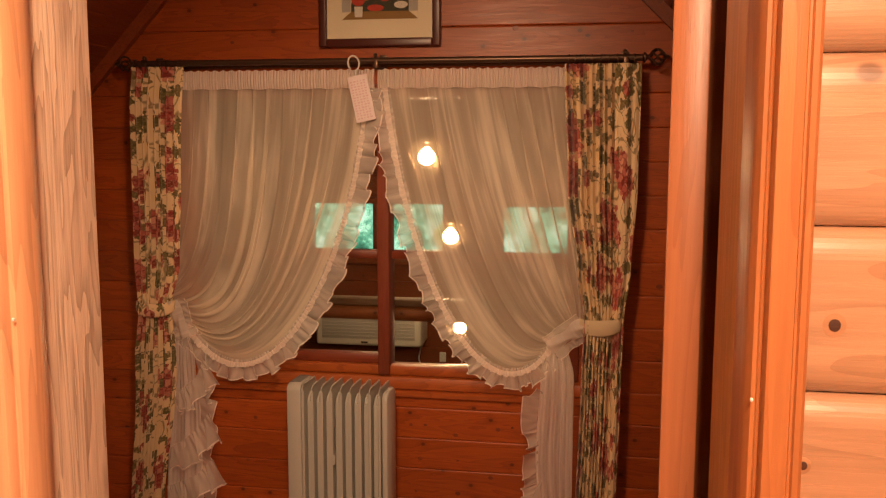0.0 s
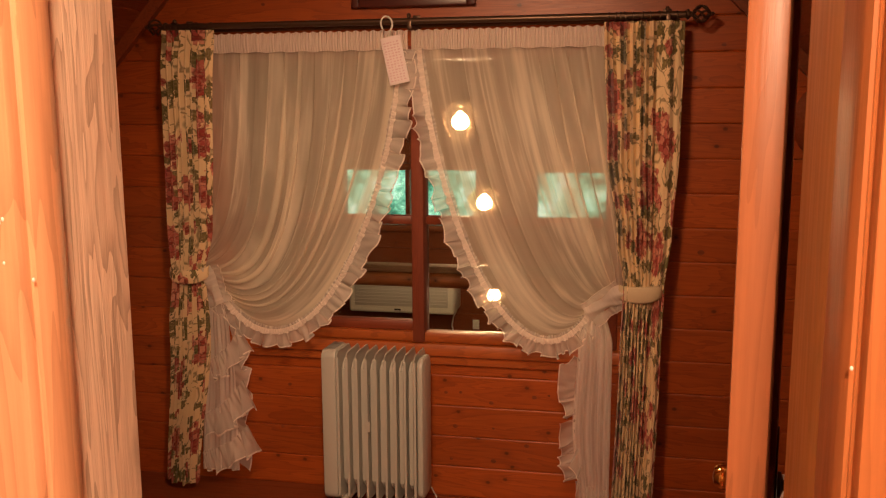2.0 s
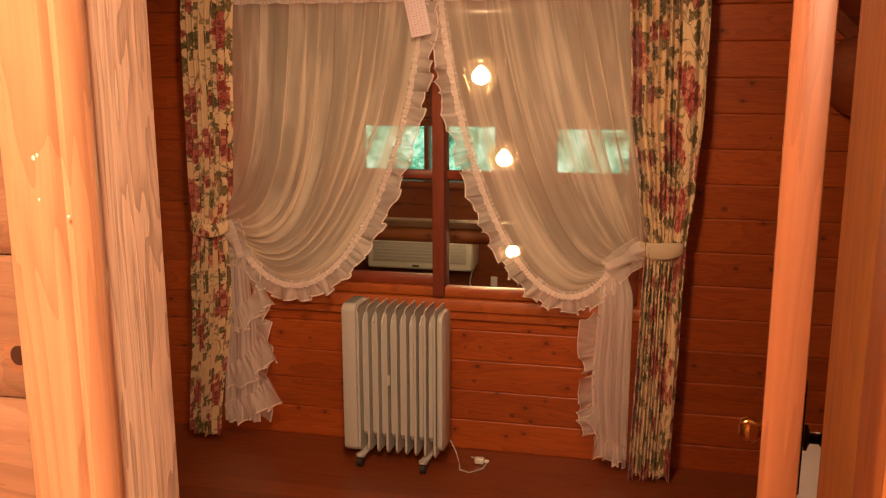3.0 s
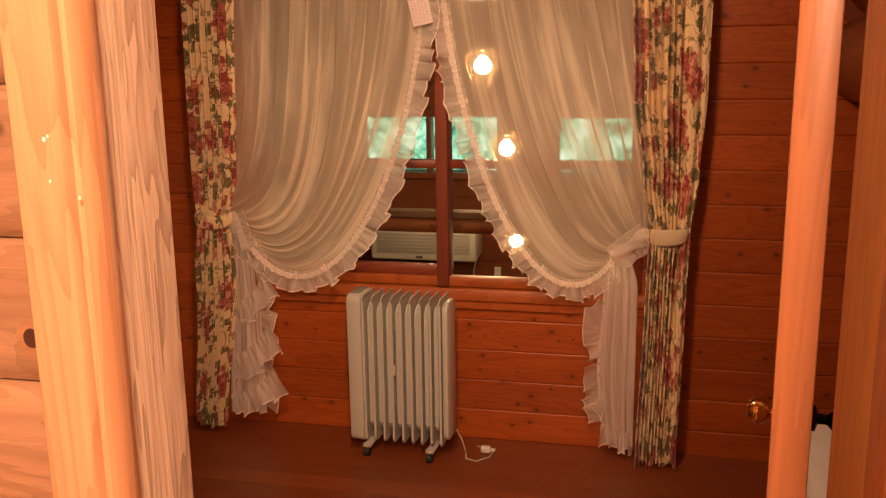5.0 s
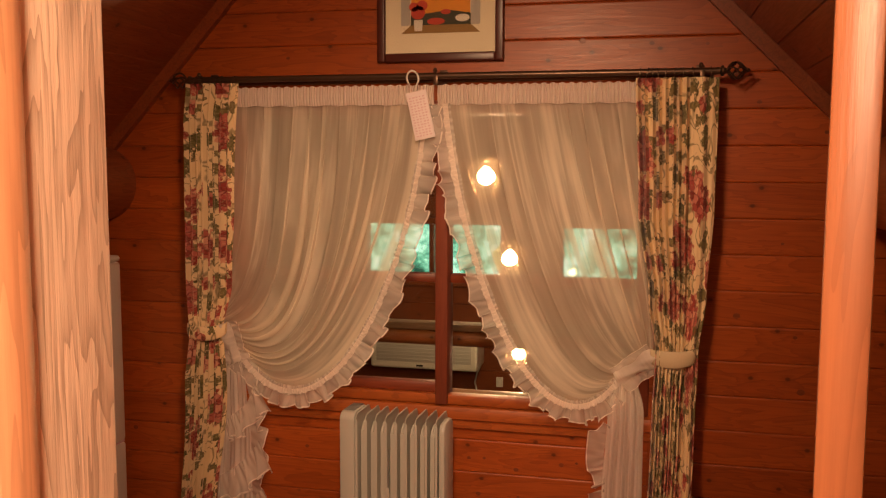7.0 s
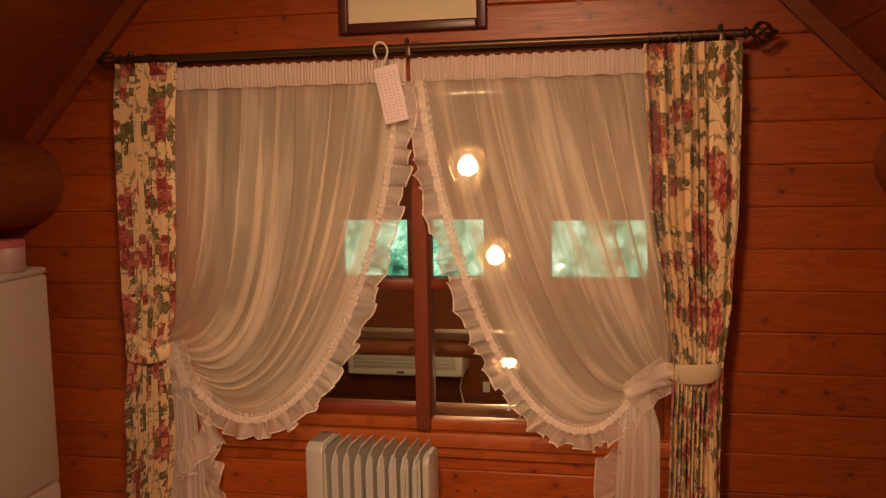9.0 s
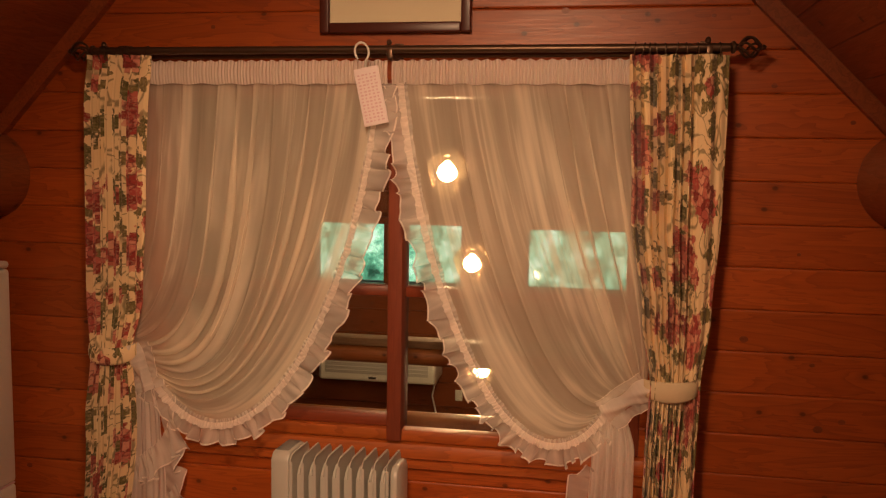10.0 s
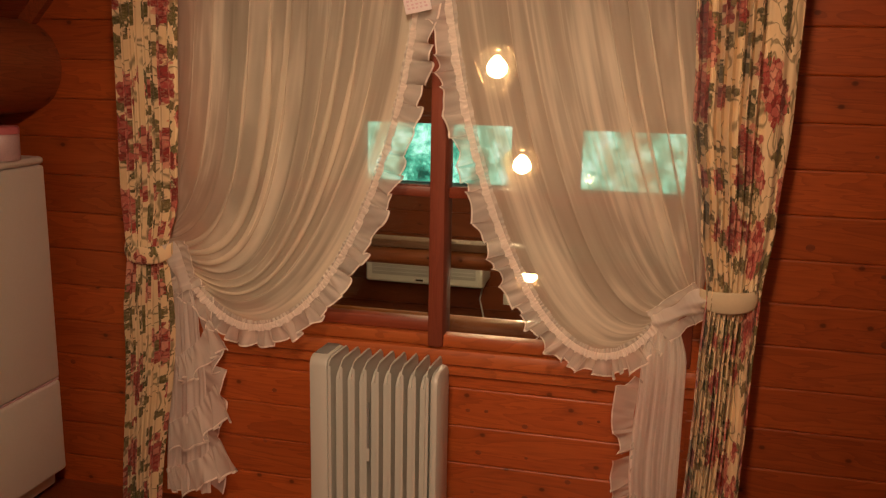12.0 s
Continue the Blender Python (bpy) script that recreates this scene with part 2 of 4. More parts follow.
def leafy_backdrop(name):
    """Leaves a long way outside the hall's windows; their daylight is painted in as glow."""
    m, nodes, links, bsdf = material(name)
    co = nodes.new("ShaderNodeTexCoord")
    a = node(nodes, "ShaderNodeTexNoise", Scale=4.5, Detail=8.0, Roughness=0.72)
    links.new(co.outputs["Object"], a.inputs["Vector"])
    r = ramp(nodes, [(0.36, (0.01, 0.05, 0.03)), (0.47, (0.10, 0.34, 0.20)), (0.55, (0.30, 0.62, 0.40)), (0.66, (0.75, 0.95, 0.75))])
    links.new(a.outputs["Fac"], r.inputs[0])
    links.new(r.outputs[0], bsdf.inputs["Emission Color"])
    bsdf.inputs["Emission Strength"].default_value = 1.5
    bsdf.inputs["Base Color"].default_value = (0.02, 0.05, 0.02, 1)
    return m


PINE_X = wood("varnished_pine_boards", (0.51, 0.118, 0.018), (0.33, 0.058, 0.008), "x", knots=0.52, vary=0.30)
PINE_Y = wood("varnished_pine_ceiling", (0.36, 0.095, 0.026), (0.22, 0.046, 0.012), "y", knots=0.4)
PINE_Z = wood("varnished_pine_upright", (0.50, 0.17, 0.055), (0.36, 0.10, 0.028), "z", knots=0.0, figure=0.3)
PINE_TRIM = wood("varnished_pine_trim", (0.52, 0.140, 0.028), (0.38, 0.080, 0.014), "x", knots=0.2, vary=0.0)
FRAME = wood("window_frame_wood", (0.26, 0.055, 0.018), (0.16, 0.028, 0.009), "z", knots=0.0, figure=0.25, rough=0.68)
FRAME_X = wood("window_rail_wood", (0.26, 0.055, 0.018), (0.16, 0.028, 0.009), "x", knots=0.0, figure=0.25, rough=0.42)
SIDING = wood("landing_siding_wood", (0.50, 0.30, 0.185), (0.40, 0.205, 0.11), "x", knots=0.45, figure=0.4, rough=0.27, vary=0.2)
coat = SIDING.node_tree.nodes["Principled BSDF"]
coat.inputs["Coat Weight"].default_value, coat.inputs["Coat Roughness"].default_value = 1.0, 0.27
PALE_CASING = wood("pale_casing_wood", (0.78, 0.46, 0.27), (0.66, 0.33, 0.165), "z", knots=0.0, figure=0.4, rough=0.34, vary=0.05)
CASING = wood("door_casing_wood", (0.50, 0.20, 0.072), (0.40, 0.13, 0.04), "z", knots=0.0, figure=0.4, rough=0.34, vary=0.12)
JAMB = wood("weathered_jamb_wood", (0.90, 0.74, 0.58), (0.54, 0.38, 0.27), "z", knots=0.0, figure=0.75, rough=0.5, vary=0.0, bump=0.35, cut=(2.4, 22.0, 10.0))
JAMB_BROWN = wood("brown_jamb_wood", (0.49, 0.21, 0.052), (0.40, 0.145, 0.030), "z", knots=0.0, figure=0.35, rough=0.40, vary=0.08)
DOOR = wood("door_wood", (0.40, 0.155, 0.068), (0.31, 0.105, 0.040), "z", knots=0.0, figure=0.3, rough=0.36)
FLOOR = wood("floor_boards", (0.27, 0.072, 0.022), (0.19, 0.042, 0.012), "x", knots=0.15, figure=0.35, rough=0.34, vary=0.25)
LOG_Y = wood("peeled_log", (0.34, 0.10, 0.03), (0.22, 0.055, 0.015), "y", knots=0.3)
HALL_X = wood("hall_boards", (0.26, 0.075, 0.022), (0.16, 0.036, 0.010), "x", knots=0.5)
LOG_X = wood("peeled_rail_log", (0.42, 0.17, 0.055), (0.28, 0.09, 0.026), "x", knots=0.5)
PALE = wood("pale_ledge_wood", (0.30, 0.19, 0.10), (0.22, 0.13, 0.065), "x", knots=0.1, rough=0.55)
SHEER = sheer_cloth("ivory_voile", (0.90, 0.81, 0.665), 0.34, 0.78, 9.0)
FRILL = sheer_cloth("ivory_voile_frill", (0.92, 0.85, 0.77), 0.40, 0.72, 16.0, 0.0655)
HEADER = sheer_cloth("ivory_voile_heading", (0.92, 0.83, 0.75), 0.78, 0.97, 90.0)
TAIL = sheer_cloth("ivory_voile_tail", (0.92, 0.85, 0.78), 0.62, 0.86, 12.0)
FLORAL = floral_cloth("rose_print_cotton")
CREAM = plain("cream_cotton", (0.66, 0.55, 0.36), 0.85, vary=0.08, bump=0.1)
IRON = plain("dark_bronze_iron", (0.12, 0.075, 0.050), 0.36, 0.75, vary=0.25)
ENAMEL = plain("ivory_enamel", (0.53, 0.52, 0.465), 0.30, vary=0.03)
ENAMEL_DARK = plain("grey_recess", (0.24, 0.235, 0.22), 0.5)
RUBBER = plain("black_rubber", (0.02, 0.02, 0.02), 0.6)
BRASS = plain("polished_brass", (0.80, 0.50, 0.16), 0.12, 1.0, vary=0.05)
BRONZE = plain("dark_lock_plate", (0.06, 0.035, 0.02), 0.3, 0.8)
WHITE = plain("white_plastic", (0.75, 0.74, 0.66), 0.35, vary=0.03)
GRILLE = plain("grey_grille", (0.52, 0.51, 0.47), 0.5)
PANE = glass("window_glass", (0.96, 0.98, 0.97), 0.0, 0.5)
SHADE = hazy_glass("lantern_glass", (1.0, 0.84, 0.62), 0.012)
BULB = glowing("lit_bulb", (1.0, 0.62, 0.30), 220.0)
MAHOGANY = plain("mahogany_moulding", (0.075, 0.018, 0.012), 0.35, vary=0.2)
MAT = plain("cream_mount", (0.80, 0.70, 0.52), 0.8)
PINKCARD = plain("pale_pink_card", (0.82, 0.72, 0.72), 0.7)
PINKBAR = plain("rose_print_bars", (0.70, 0.50, 0.54), 0.7)
LEAVES = leafy_backdrop("glowing_leaves")


# ---- mesh helpers ----
def smooth(me, angle=0.6):
    me.polygons.foreach_set("use_smooth", [True] * len(me.polygons))
    me.set_sharp_from_angle(angle=angle)


def mesh_of(name, bm, mat, shade=True):
    me = bpy.data.meshes.new(name)
    bmesh.ops.recalc_face_normals(bm, faces=bm.faces)
    bm.to_mesh(me)
    bm.free()
    if shade:
        smooth(me)
    me.materials.append(mat)
    return me


def part(name, bm, mat, parent=None, label="", at=None):
    me = bm if isinstance(bm, bpy.types.Mesh) else mesh_of(name, bm, mat)
    ob = new(name, me)
    if at is not None:
        ob.matrix_basis = at
    if parent:
        ob.parent = parent
    return tagged(ob, label)


def thing(name, label, category, group="", kind="", at=(0, 0, 0)):
    ob = new(name)
    ob.location = at
    ob.empty_display_size = 0.05
    return tagged(ob, label, category, group, kind)


def block(x0, x1, y0, y1, z0, z1, bevel=0.0, segs=2, bm=None):
    bm = bm or bmesh.new()
    made = bmesh.ops.create_cube(bm, size=1.0)["verts"]
    for v in made:
        v.co = Vector(((x0 + x1) / 2 + v.co.x * (x1 - x0), (y0 + y1) / 2 + v.co.y * (y1 - y0), (z0 + z1) / 2 + v.co.z * (z1 - z0)))
    if bevel:
        edges = {e for v in made for e in v.link_edges}
        bmesh.ops.bevel(bm, geom=list(edges), offset=bevel, segments=segs, profile=0.5, affect="EDGES")
    return bm


def lathe(profile, place, axis="z", n=20, bm=None, squash=1.0):
    """Turns (radius, along) pairs round an axis through place."""
    bm = bm or bmesh.new()
    rings = []
    for r, h in profile:
        ring = []
        for k in range(n):
            a = 2 * math.pi * k / n
            c, s = r * math.cos(a), r * math.sin(a) * squash
            p = {"z": (c, s, h), "x": (h, c, s), "y": (c, h, s)}[axis]
            ring.append(bm.verts.new(Vector(place) + Vector(p)))
        rings.append(ring)
    for a, b in zip(rings, rings[1:]):
        for k in range(n):
            bm.faces.new((a[k], a[(k + 1) % n], b[(k + 1) % n], b[k]))
    bm.faces.new(rings[0]), bm.faces.new(rings[-1])
    return bm


def tube(points, radius, n=8, bm=None, closed=False):
    bm = bm or bmesh.new()
    pts = [Vector(p) for p in points]
    rings = []
    for i, p in enumerate(pts):
        a, b = pts[max(0, i - 1)], pts[min(len(pts) - 1, i + 1)]
        if closed:
            a, b = pts[i - 1], pts[(i + 1) % len(pts)]
        d = (b - a).normalized()
        side = d.cross(Vector((0, 0, 1)) if abs(d.z) < 0.9 else Vector((0, 1, 0))).normalized()
        up = side.cross(d)
        r = radius(i / (len(pts) - 1)) if callable(radius) else radius
        rings.append([bm.verts.new(p + r * (math.cos(2 * math.pi * k / n) * side + math.sin(2 * math.pi * k / n) * up)) for k in range(n)])
    pairs = list(zip(rings, rings[1:])) + ([(rings[-1], rings[0])] if closed else [])
    for a, b in pairs:
        for k in range(n):
            bm.faces.new((a[k], a[(k + 1) % n], b[(k + 1) % n], b[k]))
    if not closed:
        bm.faces.new(rings[0]), bm.faces.new(rings[-1])
    return bm


def extrude_outline(outline, along0, along1, plane="xz", bm=None):
    """A prism: an outline in a plane, drawn out along the third axis."""
    bm = bm or bmesh.new()
    put = {"xz": lambda a, b, c: (a, c, b), "yz": lambda a, b, c: (c, a, b), "xy": lambda a, b, c: (a, b, c)}[plane]
    lo = [bm.verts.new(put(a, b, along0)) for a, b in outline]
    hi = [bm.verts.new(put(a, b, along1)) for a, b in outline]
    n = len(outline)
    for k in range(n):
        bm.faces.new((lo[k], lo[(k + 1) % n], hi[(k + 1) % n], hi[k]))
    bm.faces.new(lo), bm.faces.new(hi)
    return bm


def cloth(name, nu, nv, f, mat, parent=None, label="", thick=0.0):
    """A sheet from f(u, v) -> (place, fabric coordinates)."""
    verts, uvs = [], []
    for j in range(nv + 1):
        for i in range(nu + 1):
            p, q = f(i / nu, j / nv)
            verts.append(p), uvs.append(q)
    faces = [(j * (nu + 1) + i, j * (nu + 1) + i + 1, (j + 1) * (nu + 1) + i + 1, (j + 1) * (nu + 1) + i) for j in range(nv) for i in range(nu)]
    me = bpy.data.meshes.new(name)
    me.from_pydata([tuple(v) for v in verts], [], faces)
    layer = me.uv_layers.new(name="UVMap")
    layer.data.foreach_set("uv", [c for loop in me.loops for c in uvs[loop.vertex_index]])
    me.polygons.foreach_set("use_smooth", [True] * len(me.polygons))
    me.materials.append(mat)
    ob = part(name, me, mat, parent, label)
    if thick:
        s = ob.modifiers.new("thickness", "SOLIDIFY")
        s.thickness = thick
    return ob


def along(keys, z):
    """Smooth interpolation in a short table of (z, value), z falling."""
    for (za, a), (zb, b) in zip(keys, keys[1:]):
        if z >= zb:
            t = min(1, max(0, (za - z) / (za - zb)))
            return lerp(a, b, t * t * (3 - 2 * t))
    return keys[-1][1]


def bezier(p, t):
    s = 1 - t
    w = (s * s * s, 3 * s * s * t, 3 * s * t * t, t * t * t)
    return tuple(sum(wi * q[k] for wi, q in zip(w, p)) for k in range(len(p[0])))


# ---- plan ----
WALL_Y, FLOOR_Z, PITCH = 3.20, 0.045, 0.1216
RIDGE_X, RIDGE_Z = -0.591, 3.04
SLOPE_R, SLOPE_L = -1.0, 1.07
ROOM_L, ROOM_R, DOOR_Y = -2.30, 1.15, 0.54
HALL_Y = 6.50


def roof(x):
    return RIDGE_Z + (x - RIDGE_X) * (SLOPE_R if x > RIDGE_X else SLOPE_L)


def board(x0, x1, z0, z1, y, depth, parent, mat, round_=0.012, slope=False, sign=-1, lip=0.8):
    """One horizontal board with eased long edges; sign: the side its face looks to."""
    prof = [(z0 + 0.0002, 0), (z0 + 0.0002, depth - round_), (z0 + round_ * lip, depth), (z1 - round_ * lip, depth), (z1 - 0.0002, depth - round_), (z1 - 0.0002, 0)]
    if lip > 1:
        # fully rounded shoulders
        arc = [radians(a) for a in (0, 9, 18, 27, 36, 45, 54, 63, 72, 81, 90)]
        low = [(z0 + 0.0002 + round_ * lip * (1 - math.cos(a)), depth - round_ + round_ * math.sin(a)) for a in arc]
        prof = [(z0 + 0.0002, 0)] + low + [(z0 + z1 - z, d) for z, d in reversed(low)] + [(z1 - 0.0002, 0)]
    bm = bmesh.new()
    ends = []
    for k in (0, 1):
        ring = []
        for z, d in prof:
            x = (x0, x1)[k]
            if slope:
                lim = RIDGE_X + (z - RIDGE_Z) / (SLOPE_R if k else SLOPE_L)
                x = min(x, lim + 0.02) if k else max(x, lim - 0.02)
            ring.append(bm.verts.new((x - (x0 + x1) / 2, sign * d, z - z0)))
        ends.append(ring)
    n = len(prof)
    for k in range(n):
        bm.faces.new((ends[0][k], ends[0][(k + 1) % n], ends[1][(k + 1) % n], ends[1][k]))
    bm.faces.new(ends[0]), bm.faces.new(ends[1])
    ob = part("board", mesh_of("board", bm, mat, False), mat, parent)
    ob.location = ((x0 + x1) / 2, y, z0)
    return ob


# ---- structure: the room ----
def slab(name, x0, x1, y0, y1, z0, z1, mat, label, category):
    ob = part(name, block(x0, x1, y0, y1, z0, z1), mat)
    return tagged(ob, label, category, kind="structure")


OPEN_X0, OPEN_X1, OPEN_Z0, OPEN_Z1 = -1.33, 0.15, 0.66, 1.76


def pierced_wall(name, x0, x1, z0, z1, y0, y1, holes, mat, label):
    """A slab of wall with rectangular holes through it, in one mesh."""
    bm = bmesh.new()
    xs = sorted({x0, x1, *[h[0] for h in holes], *[h[1] for h in holes]})
    zs = sorted({z0, z1, *[h[2] for h in holes], *[h[3] for h in holes]})
    solid = lambda i, j: 0 <= i < len(xs) - 1 and 0 <= j < len(zs) - 1 and not any(h[0] <= xs[i] and xs[i + 1] <= h[1] and h[2] <= zs[j] and zs[j + 1] <= h[3] for h in holes)
    for i in range(len(xs) - 1):
        for j in range(len(zs) - 1):
            if not solid(i, j):
                continue
            a, b, c, d = xs[i], xs[i + 1], zs[j], zs[j + 1]
            for y in (y0, y1):
                bm.faces.new([bm.verts.new(p) for p in ((a, y, c), (b, y, c), (b, y, d), (a, y, d))])
            for di, dj, quad in ((-1, 0, ((a, c), (a, d))), (1, 0, ((b, c), (b, d))), (0, -1, ((a, c), (b, c))), (0, 1, ((a, d), (b, d)))):
                if not solid(i + di, j + dj):
                    (p, q), (r, s) = quad
                    bm.faces.new([bm.verts.new(v) for v in ((p, y0, q), (r, y0, s), (r, y1, s), (p, y1, q))])
    bmesh.ops.remove_doubles(bm, verts=bm.verts, dist=1e-5)
    ob = part(name, mesh_of(name, bm, mat, False), mat)
    return tagged(ob, label, "wall", kind="structure")


wall_window = pierced_wall("wall_window", ROOM_L - 0.1, ROOM_R + 0.1, -0.25, RIDGE_Z + 0.1, WALL_Y + 0.02, WALL_Y + 0.13,
                           [(OPEN_X0, OPEN_X1, OPEN_Z0, OPEN_Z1)], PINE_X, "gable wall of varnished horizontal pine boards")
floor = slab("floor", ROOM_L - 0.1, ROOM_R + 0.1, DOOR_Y - 1.95, WALL_Y + 0.02, FLOOR_Z - 0.2, FLOOR_Z - 0.016, FLOOR, "dark reddish varnished board floor", "floor")
slab("wall_left", ROOM_L - 0.1, ROOM_L, DOOR_Y + 0.08, WALL_Y + 0.02, FLOOR_Z - 0.016, 1.6, PINE_X, "low pine knee wall under the roof slope", "wall")
slab("wall_right", ROOM_R, ROOM_R + 0.1, DOOR_Y + 0.08, WALL_Y + 0.02, FLOOR_Z - 0.016, 1.6, PINE_X, "low pine knee wall under the roof slope", "wall")
for name, k, far in (("ceiling_left", SLOPE_L, ROOM_L - 0.15), ("ceiling_right", SLOPE_R, ROOM_R + 0.15)):
    bm = bmesh.new()
    # boards of the slope, each with a small open joint
    length = abs(far - RIDGE_X)
    n = int(length / 0.085)
    for i in range(n):
        xa, xb = lerp(RIDGE_X, far, i / n), lerp(RIDGE_X, far, (i + 0.96) / n)
        za, zb = roof(xa), roof(xb)
        extrude_outline([(xa, za), (xb, zb), (xb, zb + 0.06), (xa, za + 0.06)], DOOR_Y + 0.06, WALL_Y + 0.02, "xz", bm)
    extrude_outline([(RIDGE_X, RIDGE_Z + 0.03), (far, roof(far) + 0.03), (far, roof(far) + 0.12), (RIDGE_X, RIDGE_Z + 0.12)], DOOR_Y + 0.06, WALL_Y + 0.02, "xz", bm)
    tagged(part(name, mesh_of(name, bm, PINE_Y, False), PINE_Y), "sloping varnished pine board ceiling", "ceiling", kind="structure")
# trim along the slopes on the gable wall
for k, far in ((0, ROOM_L), (1, ROOM_R)):
    bm = extrude_outline([(RIDGE_X, RIDGE_Z), (far, roof(far)), (far, roof(far) - 0.065), (RIDGE_X, RIDGE_Z - 0.065)], WALL_Y - 0.03, WALL_Y - 0.001, "xz")
    tagged(part("trim", bm, PINE_Y), "slanting pine trim where roof meets wall", "trim", kind="structure")

# ---- structure: the doorway wall, siding on the landing side ----
JL, JR = -0.250, 0.277
door_wall = pierced_wall("wall_door", -2.4, 1.6, FLOOR_Z - 0.016, 3.2, DOOR_Y + 0.012, DOOR_Y + 0.072, [(JL - 0.012, JR + 0.012, FLOOR_Z - 0.016, 2.02)], SIDING, "wall with a doorway, rounded pine siding on the landing side")
slab("wall_landing_left", -1.3, -1.2, -1.4, DOOR_Y + 0.012, FLOOR_Z - 0.016, 2.5, SIDING, "plain pine landing wall", "wall")
slab("wall_landing_right", 1.3, 1.4, -1.4, DOOR_Y + 0.012, FLOOR_Z - 0.016, 2.5, SIDING, "plain pine landing wall", "wall")
slab("wall_landing_back", -1.3, 1.4, -1.5, -1.4, FLOOR_Z - 0.016, 2.5, SIDING, "plain pine landing wall", "wall")
slab("ceiling_landing", -1.3, 1.4, -1.5, DOOR_Y + 0.01, 2.5, 2.6, PINE_Y, "pine board ceiling over the landing", "ceiling")

# ---- structure: the hall beyond the window ----
HW = [(-1.948, -0.883, 0.67, 1.080), (-0.471, 0.266, 0.67, 1.070)]
hall_wall = pierced_wall("wall_hall_far", -4.0, 3.2, -2.1, 3.2, HALL_Y + 0.02, HALL_Y + 0.14, HW, HALL_X, "far hall wall of dark varnished boards")
slab("floor_hall", -4.0, 3.2, WALL_Y + 0.13, HALL_Y + 0.14, -2.2, -2.1, FLOOR, "lower hall floor of dark boards", "floor")
slab("wall_hall_left", -4.1, -4.0, WALL_Y + 0.13, HALL_Y + 0.14, -2.2, 3.2, HALL_X, "dark board side wall of the hall", "wall")
slab("wall_hall_right", 3.2, 3.3, WALL_Y + 0.13, HALL_Y + 0.14, -2.2, 3.2, HALL_X, "dark board side wall of the hall", "wall")
slab("ceiling_hall", -4.1, 3.3, WALL_Y + 0.13, HALL_Y + 0.14, 3.2, 3.3, PINE_Y, "high board ceiling of the hall", "ceiling")
slab("wall_hall_near_left", -4.0, ROOM_L - 0.1, WALL_Y + 0.03, WALL_Y + 0.13, -2.2, 3.2, HALL_X, "hall side of the gable wall", "wall")
slab("wall_hall_near_right", ROOM_R + 0.1, 3.2, WALL_Y + 0.03, WALL_Y + 0.13, -2.2, 3.2, HALL_X, "hall side of the gable wall", "wall")
slab("wall_hall_near_low", ROOM_L - 0.1, ROOM_R + 0.1, WALL_Y + 0.03, WALL_Y + 0.13, -2.2, -0.25, HALL_X, "hall side of the gable wall", "wall")
# flat sheet that glows by itself in place of daylight on trees
tagged(part("backdrop", block(-7, 6, 11.0, 11.05, -3, 6), LEAVES), "glowing backdrop of green trees far outside the hall windows", "backdrop", kind="structure")


# ---- windows ----
def stick(name, x0, x1, y0, y1, z0, z1, mat, parent, bevel=0.006, label=""):
    return part(name, block(x0, x1, y0, y1, z0, z1, bevel), mat, parent, label)


window_1 = thing("window_1", "dark red-brown wooden window with a middle post", "window", kind="structure")
MID = (-0.609, -0.563)
gy0, gy1 = WALL_Y - 0.012, WALL_Y + 0.07
stick("window_frame", OPEN_X0, OPEN_X0 + 0.05, gy0, gy1, OPEN_Z0, OPEN_Z1, FRAME, window_1)
stick("window_frame", OPEN_X1 - 0.05, OPEN_X1, gy0, gy1, OPEN_Z0, OPEN_Z1, FRAME, window_1)
stick("window_frame", OPEN_X0 + 0.05, OPEN_X1 - 0.05, gy0, gy1, OPEN_Z1 - 0.05, OPEN_Z1, FRAME_X, window_1)
stick("window_sill", OPEN_X0 + 0.05, OPEN_X1 - 0.05, gy0 - 0.004, WALL_Y + 0.033, OPEN_Z0, 0.697, PINE_TRIM, window_1)
# sill beyond the glass, coloured dark to stand in for missing lantern light
stick("outer_sill", OPEN_X0 + 0.05, OPEN_X1 - 0.05, WALL_Y + 0.0335, gy1, OPEN_Z0, 0.680, FRAME_X, window_1)
stick("post", MID[0], MID[1], WALL_Y - 0.03, gy1, 0.662, OPEN_Z1 - 0.05, FRAME, window_1)
stick("sash_rail", OPEN_X0 + 0.05, MID[0] - 0.001, WALL_Y + 0.005, WALL_Y + 0.05, 0.697, 0.735, FRAME_X, window_1)
for a, b in ((OPEN_X0 + 0.05, MID[0] - 0.001), (MID[1] + 0.001, OPEN_X1 - 0.05)):
    stick("cross_rail", a, b, WALL_Y + 0.008, WALL_Y + 0.05, 1.105, 1.138, FRAME_X, window_1)
    pane = part("pane", block(a - 0.005, b + 0.005, WALL_Y + 0.03, WALL_Y + 0.034, 0.69, OPEN_Z1 - 0.04), PANE, window_1)
    pane.visible_shadow = False
